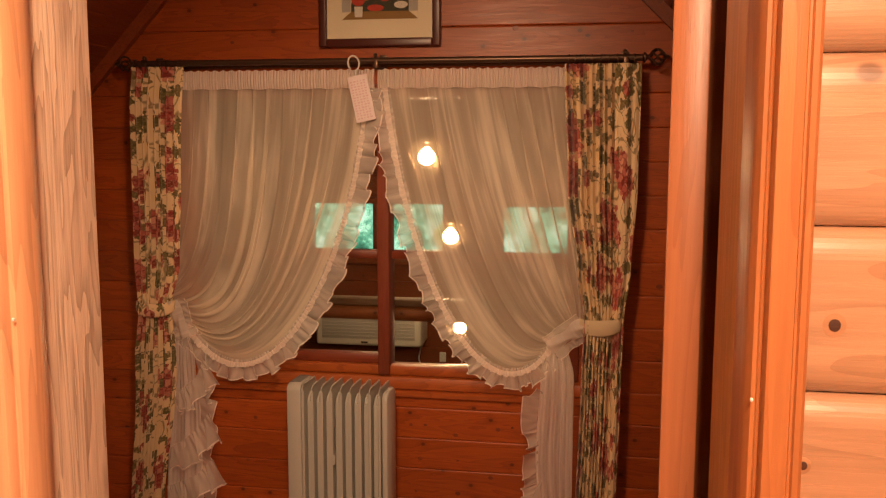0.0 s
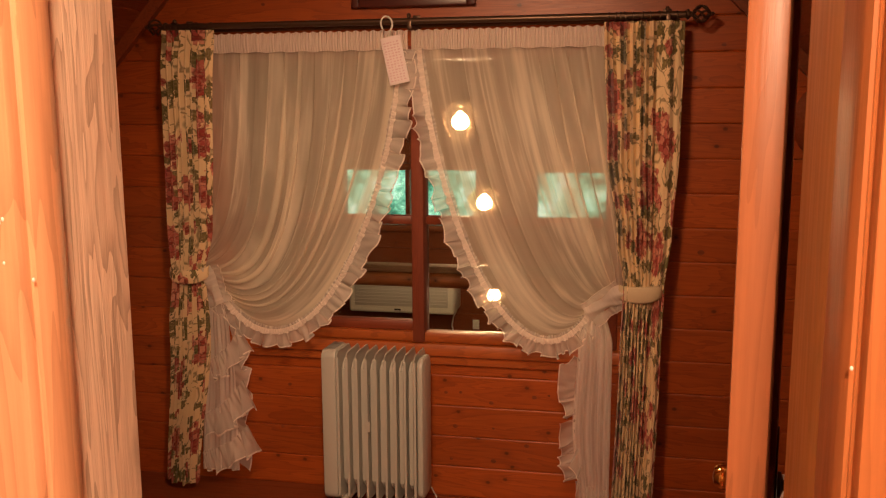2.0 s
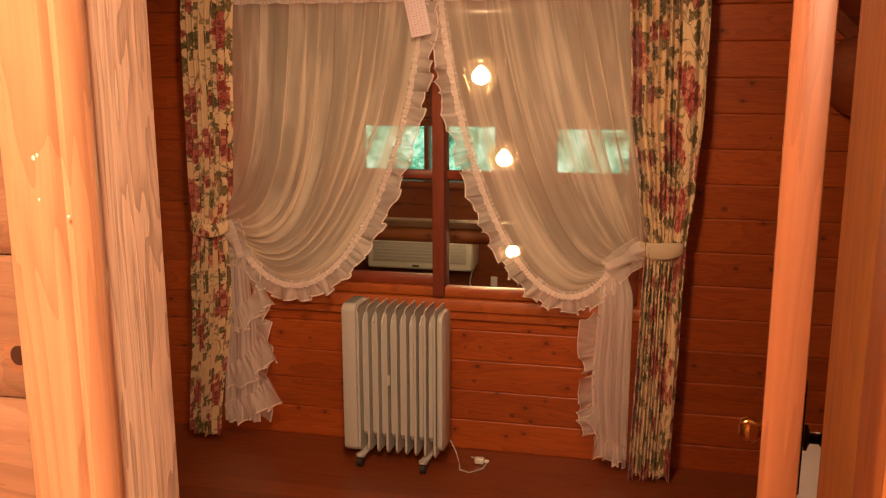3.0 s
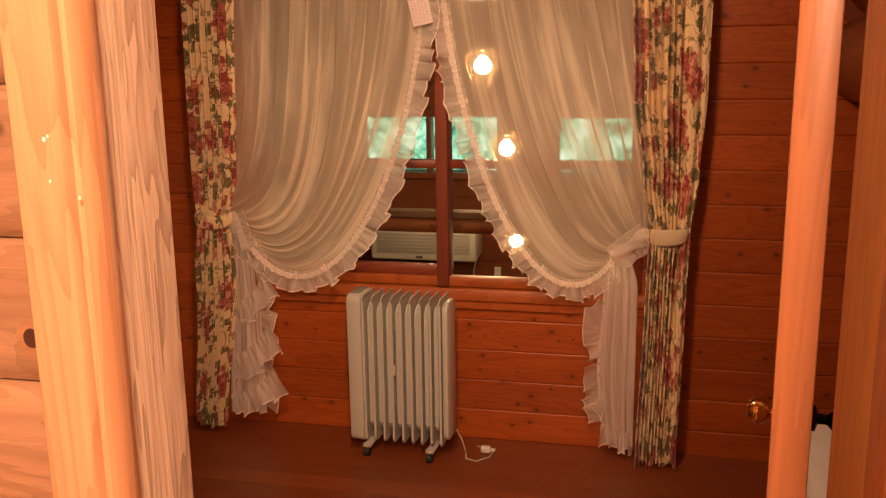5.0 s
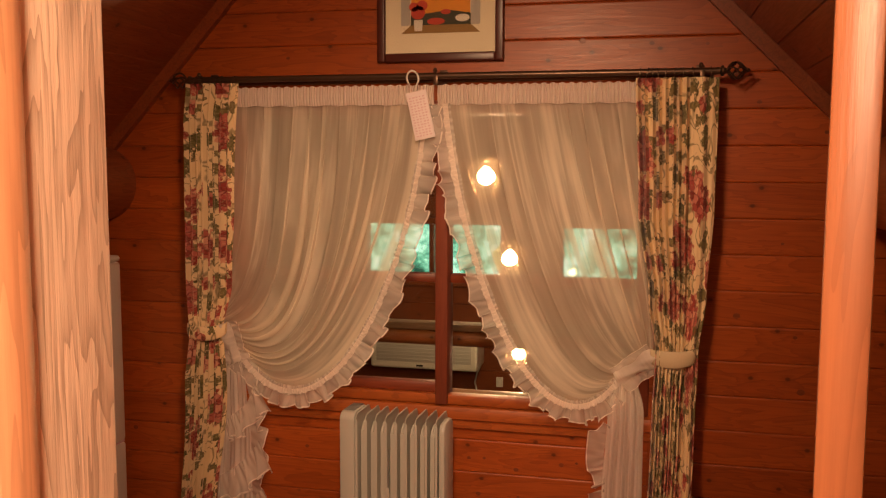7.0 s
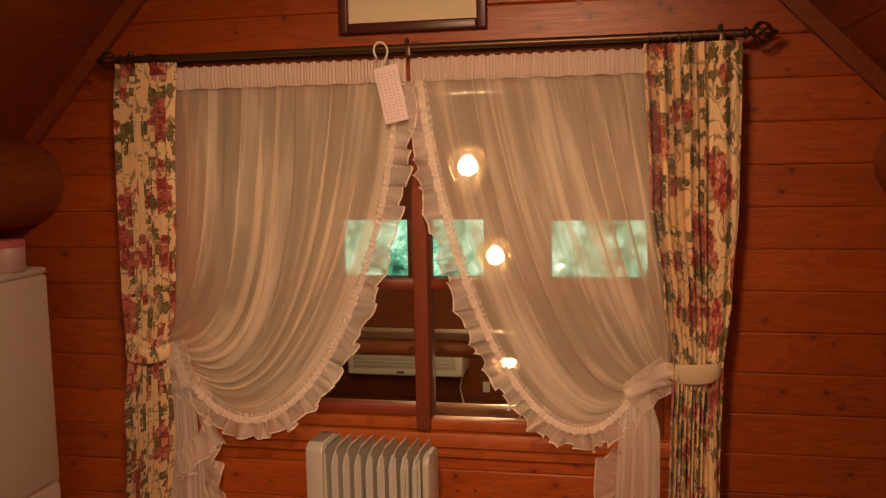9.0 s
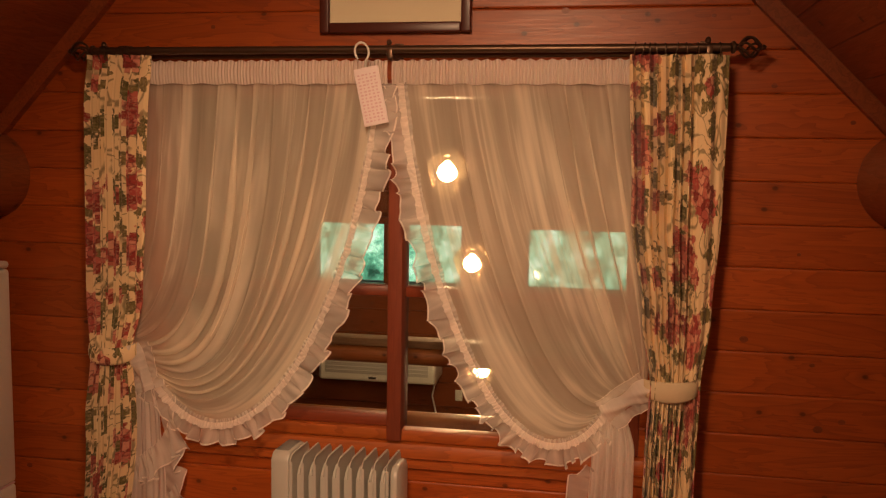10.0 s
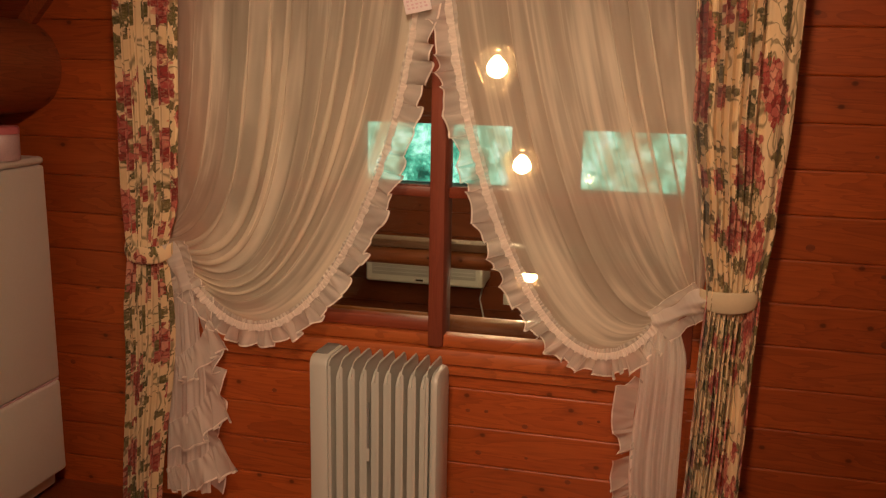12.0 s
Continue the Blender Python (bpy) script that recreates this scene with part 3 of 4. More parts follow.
# moulded apron under the sill
prof = [(WALL_Y, 0.570), (WALL_Y - 0.010, 0.571), (WALL_Y - 0.016, 0.577), (WALL_Y - 0.016, 0.590), (WALL_Y - 0.008, 0.596), (WALL_Y - 0.008, 0.602), (WALL_Y - 0.022, 0.610), (WALL_Y - 0.024, 0.634), (WALL_Y - 0.017, 0.652), (WALL_Y, 0.659)]
tagged(part("trim", extrude_outline(prof, OPEN_X0 - 0.02, OPEN_X1 + 0.02, "yz"), PINE_TRIM), "moulded pine apron below the window", "trim", kind="structure")
for i, (a, b, c, d) in enumerate(HW):
    w = thing("window_%d" % (i + 2), "small brown wooden window onto green trees", "window", kind="structure")
    y0, y1 = HALL_Y - 0.03, HALL_Y + 0.1
    stick("window_frame", a - 0.03, a + 0.02, y0, y1, c - 0.05, d + 0.05, HALL_X, w)
    stick("window_frame", b - 0.02, b + 0.03, y0, y1, c - 0.05, d + 0.05, HALL_X, w)
    stick("window_frame", a + 0.02, b - 0.02, y0, y1, d, d + 0.05, HALL_X, w)
    stick("window_sill", a + 0.02, b - 0.02, y0 - 0.02, y1, c - 0.05, c, HALL_X, w)
    m = -1.424
    if i == 0:
        stick("post", m - 0.018, m + 0.018, y0 + 0.01, y1 - 0.01, c, d, HALL_X, w)
    p = part("pane", block(a + 0.01, b - 0.01, HALL_Y + 0.05, HALL_Y + 0.054, c, d), PANE, w)
    p.visible_shadow = False


# ---- door frame, casings and door ----
def casing(x0, x1, y_face, y_back, z0, z1, inner, flare=0.0):
    """An upright casing, grooved near its outer edge and rounded over its inner one; inner: +1 if the doorway lies to +x."""
    w, d = x1 - x0, y_back - y_face
    f = [(0.0, d), (0.0, 0.004), (0.0025, 0.0012), (0.0060, 0.0010), (0.0072, 0.0032), (0.0086, 0.0032), (0.0098, 0.0006),
         (0.4 * w, 0.0), (w - 0.0112, 0.0), (w - 0.0104, 0.0014), (w - 0.0098, 0.0100), (w - 0.0084, 0.0112), (w - 0.0066, 0.0080), (w - 0.0042, 0.0086),
         (w - 0.0018, 0.0135), (w - 0.0006, 0.0205), (w, 0.0300), (w - 0.4 * flare, 0.92 * d), (w - flare, d)]
    out = [((x0 + u) if inner > 0 else (x1 - u), y_face + v) for u, v in f]
    return extrude_outline(out, z0, z1, "xy")


door_1 = thing("door_1", "pine doorway with moulded casings and a weathered jamb", "doorway", kind="structure")
part("jamb", block(JL - 0.022, JL, DOOR_Y + 0.016, DOOR_Y + 0.112, FLOOR_Z - 0.016, 2.02, 0.003), JAMB, door_1, "greyed weathered wooden door jamb")
part("jamb", block(JR, JR + 0.022, DOOR_Y + 0.0165, DOOR_Y + 0.126, FLOOR_Z - 0.016, 2.02, 0.003), JAMB_BROWN, door_1)
part("head_jamb", block(JL - 0.022, JR + 0.022, DOOR_Y + 0.0145, DOOR_Y + 0.102, 2.021, 2.045, 0.003), CASING, door_1)
part("casing", casing(-0.288, -0.2370, DOOR_Y - 0.028, DOOR_Y + 0.0155, FLOOR_Z - 0.016, 2.05, 1, 0.006), PALE_CASING, door_1)
part("casing", casing(JR - 0.002, 0.311, DOOR_Y - 0.040, DOOR_Y + 0.016, FLOOR_Z - 0.016, 2.05, -1), CASING, door_1)
part("casing_head", block(-0.288, 0.311, DOOR_Y - 0.030, DOOR_Y + 0.0155, 2.051, 2.10, 0.004), CASING, door_1)

FLECK = plain("chipped_white_paint", (0.85, 0.82, 0.76), 0.6)
for x, y, z, r in ((-0.2605, DOOR_Y - 0.0282, 1.460, 0.0014), (-0.2575, DOOR_Y - 0.0282, 1.462, 0.0011), (-0.2590, DOOR_Y - 0.0282, 1.432, 0.0009), (-0.2385, DOOR_Y - 0.0272, 1.421, 0.0010), (0.2785, DOOR_Y - 0.0390, 1.390, 0.0010)):
    part("paint_fleck", lathe([(r * 0.4, -0.0008), (r, 0.0), (r * 0.9, 0.0012)], (x, y, z), "y", 9, None, 1.5), FLECK, door_1, "chip of white paint")
KNOT = wood("dark_knot_wood", (0.10, 0.045, 0.03), (0.06, 0.022, 0.014), "x", knots=0.0, rough=0.4)
KNOT_RIM = wood("knot_rim_wood", (0.48, 0.255, 0.14), (0.40, 0.19, 0.095), "x", knots=0.0, rough=0.3)
for x, z, r in ((-0.308, 1.3105, 0.0072), (0.335, 1.432, 0.0040), (0.320, 1.336, 0.0028)):
    rim = part("knot_rim", lathe([(r * 1.9, 0.0006), (r * 1.85, -0.0002), (r * 0.9, -0.0005)], (x, DOOR_Y - 0.0017, z), "y", 18, None, 1.1), KNOT_RIM, door_wall)
    part("knot", lathe([(r, 0.0), (r * 0.95, -0.0009), (r * 0.3, -0.0011)], (x, DOOR_Y - 0.0017, z), "y", 16, None, 1.1), KNOT, rim)

ANGLE = math.degrees(math.atan2(0.547, 0.104))
door_leaf = thing("door_leaf", "pine door standing open into the room, brass knobs", "door", at=(0.2410, 0.714, FLOOR_Z))
door_leaf.rotation_euler = (0, 0, radians(ANGLE))
part("stile", block(0, 0.10, -0.031, 0, 0.012, 1.96, 0.002), DOOR, door_leaf)
part("stile", block(0.52, 0.62, -0.031, 0, 0.012, 1.96, 0.003), DOOR, door_leaf)
for a, b in ((0.012, 0.2), (0.86, 1.0), (1.84, 1.96)):
    part("rail", block(0.1005, 0.5195, -0.030, -0.001, a, b, 0.003), DOOR, door_leaf)
for a, b in ((0.2, 0.86), (1.0, 1.84)):
    part("panel", block(0.1005, 0.5195, -0.021, -0.010, a + 0.0005, b - 0.0005, 0.003), DOOR, door_leaf)
knob_prof = [(0.004, 0), (0.026, 0.001), (0.026, 0.006), (0.011, 0.010), (0.010, 0.024), (0.018, 0.030), (0.026, 0.040), (0.0265, 0.050), (0.020, 0.060), (0.006, 0.063)]
KNOB_Z = 0.958
part("knob", lathe([(r * 0.72, h * 0.85) for r, h in knob_prof], (0.557, 0.0, KNOB_Z), "y"), BRASS, door_leaf, "shiny brass door knob")
plate = part("lock_plate", block(0.537, 0.577, -0.034, -0.0312, KNOB_Z - 0.08, KNOB_Z + 0.08, 0.001), BRONZE, door_leaf)
part("knob", lathe([(r * 0.72, -0.003 - h * 0.85) for r, h in knob_prof], (0.557, -0.031, KNOB_Z), "y"), BRONZE, plate, "dark bronze door knob")
for z in (0.25, 1.7):
    part("hinge", lathe([(0.006, -0.045), (0.006, 0.045)], (-0.006, -0.036, z), "z", 10), BRASS, door_leaf)


# ---- logs ----
def log(name, a, b, radius, mat, label, category="log"):
    a, b = Vector(a), Vector(b)
    n = 24
    pts = [a.lerp(b, k / n) for k in range(n + 1)]
    rnd = random.Random(name + str(a))
    wob = [rnd.uniform(-1, 1) for _ in range(n + 1)]
    bm = bmesh.new()
    rings = []
    ahead = (b - a).normalized()
    side = ahead.cross(Vector((0, 0, 1))).normalized()
    for i, p in enumerate(pts):
        r = radius * (1 + 0.02 * wob[i])
        rings.append([bm.verts.new(p + r * (math.cos(t) * side + math.sin(t) * Vector((0, 0, 1)))) for t in (2 * math.pi * k / 28 for k in range(28))])
    for p, q in zip(rings, rings[1:]):
        for k in range(28):
            bm.faces.new((p[k], p[(k + 1) % 28], q[(k + 1) % 28], q[k]))
    bm.faces.new(rings[0]), bm.faces.new(rings[-1])
    return tagged(part(name, bm, mat), label, category)


log("log_purlin", (-1.957, DOOR_Y + 0.09, 1.455), (-1.957, WALL_Y + 0.01, 1.455), 0.145, LOG_Y, "thick peeled log purlin under the roof slope")
log("log_purlin", (0.85, DOOR_Y + 0.09, 1.485), (0.85, WALL_Y + 0.01, 1.485), 0.14, LOG_Y, "thick peeled log purlin under the roof slope")
log("rail_log", (-3.98, 4.092, 0.723), (3.18, 4.092, 0.723), 0.0385, LOG_X, "round peeled log rail outside the window", "railing")
log("rail_log", (-3.98, 4.35, 0.357), (3.18, 4.35, 0.357), 0.055, LOG_X, "round peeled log rail outside the window", "railing")
ledge = part("ledge", block(-3.99, 3.19, 4.05, 4.135, 0.7620, 0.794, 0.004), PALE)
tagged(ledge, "pale planed cap board on the log rail", "ledge")


# ---- pendant lanterns in the hall ----
def lantern(place, size):
    ob = thing("pendant_lantern", "lit faceted glass pendant lantern on a thin cord", "pendant lamp", "lanterns in the hall", at=place)
    # bulb made fat and round so its shape takes in some glare
    part("bulb", lathe([(0.010, 0.054), (0.020, 0.044), (0.039, 0.024), (0.046, 0.002), (0.040, -0.020), (0.023, -0.035), (0.006, -0.040)], (0, 0, 0)), BULB, ob)
    shade = bmesh.new()
    tops = [shade.verts.new((0.10 * math.cos(k * math.pi / 3), 0.10 * math.sin(k * math.pi / 3), 0.03)) for k in range(6)]
    neck = [shade.verts.new((0.03 * math.cos(k * math.pi / 3), 0.03 * math.sin(k * math.pi / 3), 0.11)) for k in range(6)]
    foot = [shade.verts.new((0.035 * math.cos(k * math.pi / 3), 0.035 * math.sin(k * math.pi / 3), -0.13)) for k in range(6)]
    for k in range(6):
        j = (k + 1) % 6
        shade.faces.new((neck[k], neck[j], tops[j], tops[k])), shade.faces.new((tops[k], tops[j], foot[j], foot[k]))
    s = part("shade", mesh_of("shade", shade, SHADE, False), SHADE, ob)
    s.visible_shadow = False
    for k in range(6):
        c, d = math.cos(k * math.pi / 3), math.sin(k * math.pi / 3)
        part("wire", tube([(0.03 * c, 0.03 * d, 0.11), (0.101 * c, 0.101 * d, 0.03), (0.035 * c, 0.035 * d, -0.13)], 0.0014, 5), IRON, s, "thin dark wire")
    part("socket", lathe([(0.010, 0.14), (0.022, 0.13), (0.022, 0.08), (0.014, 0.076)], (0, 0, 0)), IRON, ob)
    part("cord", tube([(0, 0, 0.14), (0, 0, (3.2 - place[2]) / size)], 0.003, 6), IRON, ob)
    return ob


for place, size in zip(PENDANTS, (1.0, 1.0, 0.8)):
    lantern(place, size).scale = (size, size, size)

# ---- air conditioner and outlet on the hall wall ----
ac = thing("air_conditioner", "white wall air conditioner with a grey grille", "air conditioner")
AX0, AX1, AZ0, AZ1 = -1.818, -1.019, 0.042, 0.280
part("body", block(AX0, AX1, 6.206, 6.499, AZ0, AZ1, 0.025, 4), WHITE, ac)
part("grille", block(AX0 + 0.05, AX1 - 0.045, 6.200, 6.2055, AZ0 + 0.055, AZ1 - 0.03, 0.002), GRILLE, ac, "grey front grille")
for k in range(6):
    z = AZ0 + 0.072 + k * 0.025
    part("slat", block(AX0 + 0.055, AX1 - 0.05, 6.195, 6.1998, z, z + 0.008, 0.001), GRILLE, ac)
part("badge", block(-1.468, -1.418, 6.200, 6.2055, AZ0 + 0.024, AZ0 + 0.036), RUBBER, ac)
part("power_cord", tube([(-1.035, 6.45, 0.05), (-1.068, 6.45, -0.02), (-1.082, 6.45, -0.09), (-1.056, 6.45, -0.20), (-1.045, 6.45, -0.35), (-1.06, 6.45, -0.6)], 0.006, 6), WHITE, ac)
outlet = thing("wall_outlet", "small white wall outlet on dark boards", "outlet")
part("plate", block(-0.928, -0.878, 6.485, 6.499, -0.125, -0.051, 0.004), WHITE, outlet)


# ---- curtain rod ----
ROD_Y, ROD_Z = 3.09, 1.836
rod = thing("curtain_rod", "dark bronze iron curtain rod with basket finials", "curtain rod")
part("pole", lathe([(0.0115, -1.505), (0.0115, 0.345)], (0, ROD_Y, ROD_Z), "x", 16), IRON, rod)
part("rear_pole", lathe([(0.007, -1.49), (0.007, 0.33)], (0, ROD_Y + 0.045, ROD_Z - 0.012), "x", 12), IRON, rod)
for x, s in ((-1.505, -1), (0.345, 1)):
    part("collar", lathe([(0.010, 0), (0.017, s * 0.004), (0.017, s * 0.010), (0.010, s * 0.014), (0.008, s * 0.022)], (x, ROD_Y, ROD_Z), "x", 14), IRON, rod)
    for k in range(6):
        part("finial_wire", tube([(x + s * (0.018 + 0.062 * t), ROD_Y + 0.029 * math.sin(math.pi * t) * math.cos(k * math.pi / 3 + 2.2 * t), ROD_Z + 0.029 * math.sin(math.pi * t) * math.sin(k * math.pi / 3 + 2.2 * t)) for t in [i / 12 for i in range(13)]], 0.0036, 6), IRON, rod)
    part("tip", lathe([(0.003, 0), (0.008, s * 0.004), (0.006, s * 0.010), (0.002, s * 0.014)], (x + s * 0.078, ROD_Y, ROD_Z), "x", 12), IRON, rod)
for x in (-1.47, -0.586, 0.29):
    b = block(x - 0.008, x + 0.008, ROD_Y - 0.006, WALL_Y - 0.001, ROD_Z - 0.03, ROD_Z - 0.014, 0.003)
    block(x - 0.008, x + 0.008, ROD_Y - 0.018, ROD_Y - 0.0125, ROD_Z - 0.028, ROD_Z + 0.002, 0.002, 2, b)
    block(x - 0.014, x + 0.014, WALL_Y - 0.006, WALL_Y - 0.001, ROD_Z - 0.055, ROD_Z + 0.03, 0.002, 2, b)
    part("bracket", b, IRON, rod)
    part("screw", lathe([(0.002, 0.0), (0.007, 0.004), (0.008, 0.010), (0.005, 0.016), (0.001, 0.018)], (x - 0.004, ROD_Y - 0.004, ROD_Z + 0.010), "z", 10), IRON, rod)
for x in (-1.485, -1.462, -1.425, -1.405, -1.385, -1.335, 0.095, 0.118, 0.135, 0.152, 0.176, 0.205, 0.232, 0.262, 0.318):
    lean_ = 0.004 * math.sin(x * 70)
    ring = tube([(x + lean_ * math.sin(t), ROD_Y + 0.019 * math.cos(t), ROD_Z - 0.006 + 0.019 * math.sin(t)) for t in (2 * math.pi * k / 16 for k in range(16))], 0.0022, 6, None, True)
    part("ring", ring, IRON, rod)


# ---- flowered drapes ----
def drape(name, left, right, pleats, flat, top, hem, fabric, seed, label):
    """A tied-back drape. left, right: edge tables of (z, x). flat: the share of the width, at its far end, that hangs unpleated."""
    ob = thing(name, label, "curtain", "flowered drapes")
    rnd = random.Random(seed)
    ph = [rnd.uniform(-0.5, 0.5) for _ in range(40)]

    def f(u, v):
        z = lerp(top, hem + 0.012 * math.sin(u * 19 + seed), v)
        xl, xr = along(left, z), along(right, z)
        squeeze = math.exp(-((z - 0.915) / 0.11) ** 2)
        head = math.exp(-((z - top) / 0.09) ** 2)
        # share of the pleated part
        if u < 1 - flat:
            w = u / (1 - flat)
            k = w * pleats
            phase = 2 * math.pi * (k + 0.22 * ph[int(k) % 40] * math.sin(math.pi * (k % 1)) + 0.12 * math.sin(z * 3 + ph[int(k) % 40] * 6) * math.sin(math.pi * w))
            amp = 0.028 * (1 - 0.5 * squeeze) * (1 - 0.35 * head) * (1 + 0.25 * ph[(int(k) + 7) % 40])
            wave = math.sin(phase)
            y = -amp * (wave + 0.25 * math.sin(3 * phase + 1.0) * head)
            dx = 0.0085 * math.cos(phase * 1.0) * wave
        else:
            w2 = (u - (1 - flat)) / flat
            y = 0.010 * math.sin(w2 * 6.0 + z * 1.5) - 0.004 * math.sin(w2 * 17 + z * 4)
            dx = 0.0
        x = lerp(xl, xr, u) + dx * min(1, 6 * u) * min(1, 6 * (1 - u))
        y += ROD_Y - 0.012 - 0.018 * (1 - head) - 0.012 * squeeze + 0.006 * math.sin(z * 5 + u * 4)
        return (x, y, z), (u * fabric + seed, z)

    cloth("cloth", 18 * pleats + 40, 120, f, FLORAL, ob)
    return ob


drape_left = drape("flowered_drape", [(1.82, -1.522), (1.4, -1.524), (1.1, -1.522), (0.92, -1.512), (0.7, -1.536), (0.05, -1.582)],
                   [(1.82, -1.322), (1.4, -1.335), (1.1, -1.350), (0.92, -1.385), (0.7, -1.380), (0.05, -1.450)], 7, 0.14, 1.822, 0.080, 0.60, 1.0,
                   "cream drape with red roses, tied back at mid height")
drape_right = drape("flowered_drape", [(1.82, 0.082), (1.4, 0.100), (1.1, 0.140), (0.92, 0.166), (0.7, 0.160), (0.05, 0.143)],
                    [(1.82, 0.344), (1.4, 0.340), (1.1, 0.324), (0.92, 0.304), (0.7, 0.300), (0.05, 0.288)], 8, 0.32, 1.816, 0.060, 0.66, 4.0,
                    "cream drape with red roses, tied back with a plain cream band")


def tie_band(parent, x0, x1, z, drop, mat, crescent):
    def f(u, v):
        a = math.pi * u
        x = (x0 + x1) / 2 - (x1 - x0 + 0.012) / 2 * math.cos(a)
        y = ROD_Y - 0.030 - 0.030 * math.sin(a)
        sag = -crescent * math.sin(a) + 0.25 * crescent * (2 * u - 1)
        h = drop * (0.70 + 0.35 * math.sin(a))
        return (x, y - 0.006 * math.sin(math.pi * v), z + sag + h * (0.5 - v)), (u * 0.3 + 2, z + h * v)
    cloth("tie_band", 24, 8, f, mat, parent, "", 0.003)


tie_band(drape_left, -1.520, -1.378, 0.93, 0.05, FLORAL, 0.02)
tie_band(drape_right, 0.160, 0.288, 0.915, 0.055, CREAM, 0.014)


# ---- ruffled voile curtains ----
VOILE_Y = 3.125


def frill(name, path, out, width, waves, parent, mat, amp=0.018, n=220, y0=0.0, taper=0.0):
    """A gathered strip along a path; out(t): the direction in which it stands off in the x-z plane."""
    rnd = random.Random(name + str(path(0.3)))
    a, b, c = (rnd.uniform(0, 6) for _ in range(3))

    def f(u, v):
        x, z = path(u)
        ox, oz = out(u)
        ph = 2 * math.pi * waves * u + 1.5 * math.sin(2 * math.pi * u * waves * 0.23 + a) + 0.9 * math.sin(2 * math.pi * u * waves * 0.41 + c)
        w = width * (1 - taper * u) * (0.93 + 0.11 * math.sin(ph * 0.43 + b) + 0.06 * math.sin(ph + 1.3))
        ph += 0.9 * v * math.sin(ph * 0.31 + a) + 0.5 * v * v * math.sin(ph * 0.77 + b)
        v0 = v - 0.14
        d = amp * v ** 1.3 * (math.sin(ph) + 0.35 * math.sin(1.7 * ph + c + 2.5 * v)) * (0.75 + 0.5 * math.sin(ph * 0.19 + b)) + 0.003 * (1 - v) * math.sin(ph * 2.7) + 0.0035 * v * math.sin(ph * 2.9 + 7 * v + a) * math.sin(ph * 0.53 + c)
        slip = 0.62 * amp * v * math.cos(ph + 0.8 * v)
        return (x + ox * w * v0 - oz * slip, VOILE_Y - 0.012 + (y0(u) if callable(y0) else y0) - d - 0.008 * v, z + oz * w * v0 + ox * slip), (u * waves * 0.035, v * 0.07)
    cloth(name, n, 9, f, mat, parent)


def voile(side, x_out, x_in, knot, c1, c2, top, seed, label, plumb=0.0):
    """One half of the voile: a gathered heading, a swag drawn to a knot, frilled along its inner edge."""
    ob = thing("voile_curtain", label, "curtain", "voile curtains")
    inner = [(x_in, top), c1, c2, knot]
    outer = [(x_out, top), (x_out, top - 0.35), (x_out - side * 0.045, knot[1] + 0.36), (knot[0] - side * 0.100, knot[1] + 0.065)]
    rnd = random.Random(seed)
    n = 13
    deep = [rnd.uniform(0.15, 1.9) * (1 if rnd.random() < 0.75 else 0.2) for _ in range(n + 2)]
    turn = [rnd.uniform(-0.9, 0.9) for _ in range(n + 2)]

    def f(u, v):
        t = v ** 0.9
        # folds lie over one another: the sheet doubles back on itself across each fold
        k = u * n
        i, w = int(k), k - int(k)
        w = w * w * (3 - 2 * w)
        amp, lag = lerp(deep[i], deep[i + 1], w), lerp(turn[i], turn[i + 1], w)
        ph = 2 * math.pi * k + lag + 0.7 * math.sin(3.0 * t + 5 * lag)
        open_ = (0.25 + 0.75 * min(1, 4 * t)) * min(1, 5 * (1 - u)) * min(1, 5 * u)
        uu = min(1, max(0, u + 0.023 * amp * open_ * math.sin(ph)))
        e = uu ** 1.25
        ctrl = [(lerp(p[0], q[0], uu if m == 0 else e), lerp(p[1], q[1], e)) for m, (p, q) in enumerate(zip(outer, inner))]
        hang = plumb * math.sin(math.pi * min(1, 1.15 * uu))
        ctrl[1] = (ctrl[1][0] + side * 0.06 * hang, ctrl[1][1] - 0.06 * hang)
        ctrl[2] = (ctrl[2][0] + side * 0.16 * hang, ctrl[2][1] - 0.15 * hang)
        x, z = bezier(ctrl, t)
        y = 0.0105 * amp * open_ * (1 - 0.55 * t) * math.cos(ph) + 0.004 * math.sin(u * 31 + 2 * t)
        belly = 0.055 * math.sin(math.pi * t) * (0.3 + 0.7 * u)
        return (x, VOILE_Y - 0.004 + y - belly * 0.6, z), (u * 1.0 + seed, t * 0.9)

    cloth("swag", 300, 64, f, SHEER, ob)

    def band(u, v):
        x = lerp(x_out - side * 0.004, x_in + side * 0.034, u)
        ph = u * 2 * math.pi * 78
        z = lerp(1.808 + 0.0025 * math.sin(ph * 0.31), 1.740 + 0.002 * math.sin(ph * 0.11), v)
        puff = 0.006 * math.sin(math.pi * v)
        return (x, VOILE_Y - 0.016 - puff - 0.0030 * math.sin(ph + 0.9 * math.sin(ph * 0.21)), z), (u * 0.9, v * 0.08)
    cloth("heading", 620, 6, band, HEADER, ob, "gathered opaque heading band")

    def path(t):
        return bezier(inner, 0.0 + 0.985 * t)

    def out(t):
        a, b = path(max(0, t - 0.01)), path(min(1, t + 0.01))
        dx, dz = b[0] - a[0], b[1] - a[1]
        l = math.hypot(dx, dz) or 1
        return (-dz / l * side, dx / l * side)
    frill("edge_frill", path, out, 0.082, 31, ob, FRILL, 0.016, 620, lambda t: -0.033 * math.sin(math.pi * t))
    frill("ruching", path, out, 0.020, 72, ob, HEADER, 0.004, 620, lambda t: -0.010 - 0.033 * math.sin(math.pi * t))
    return ob


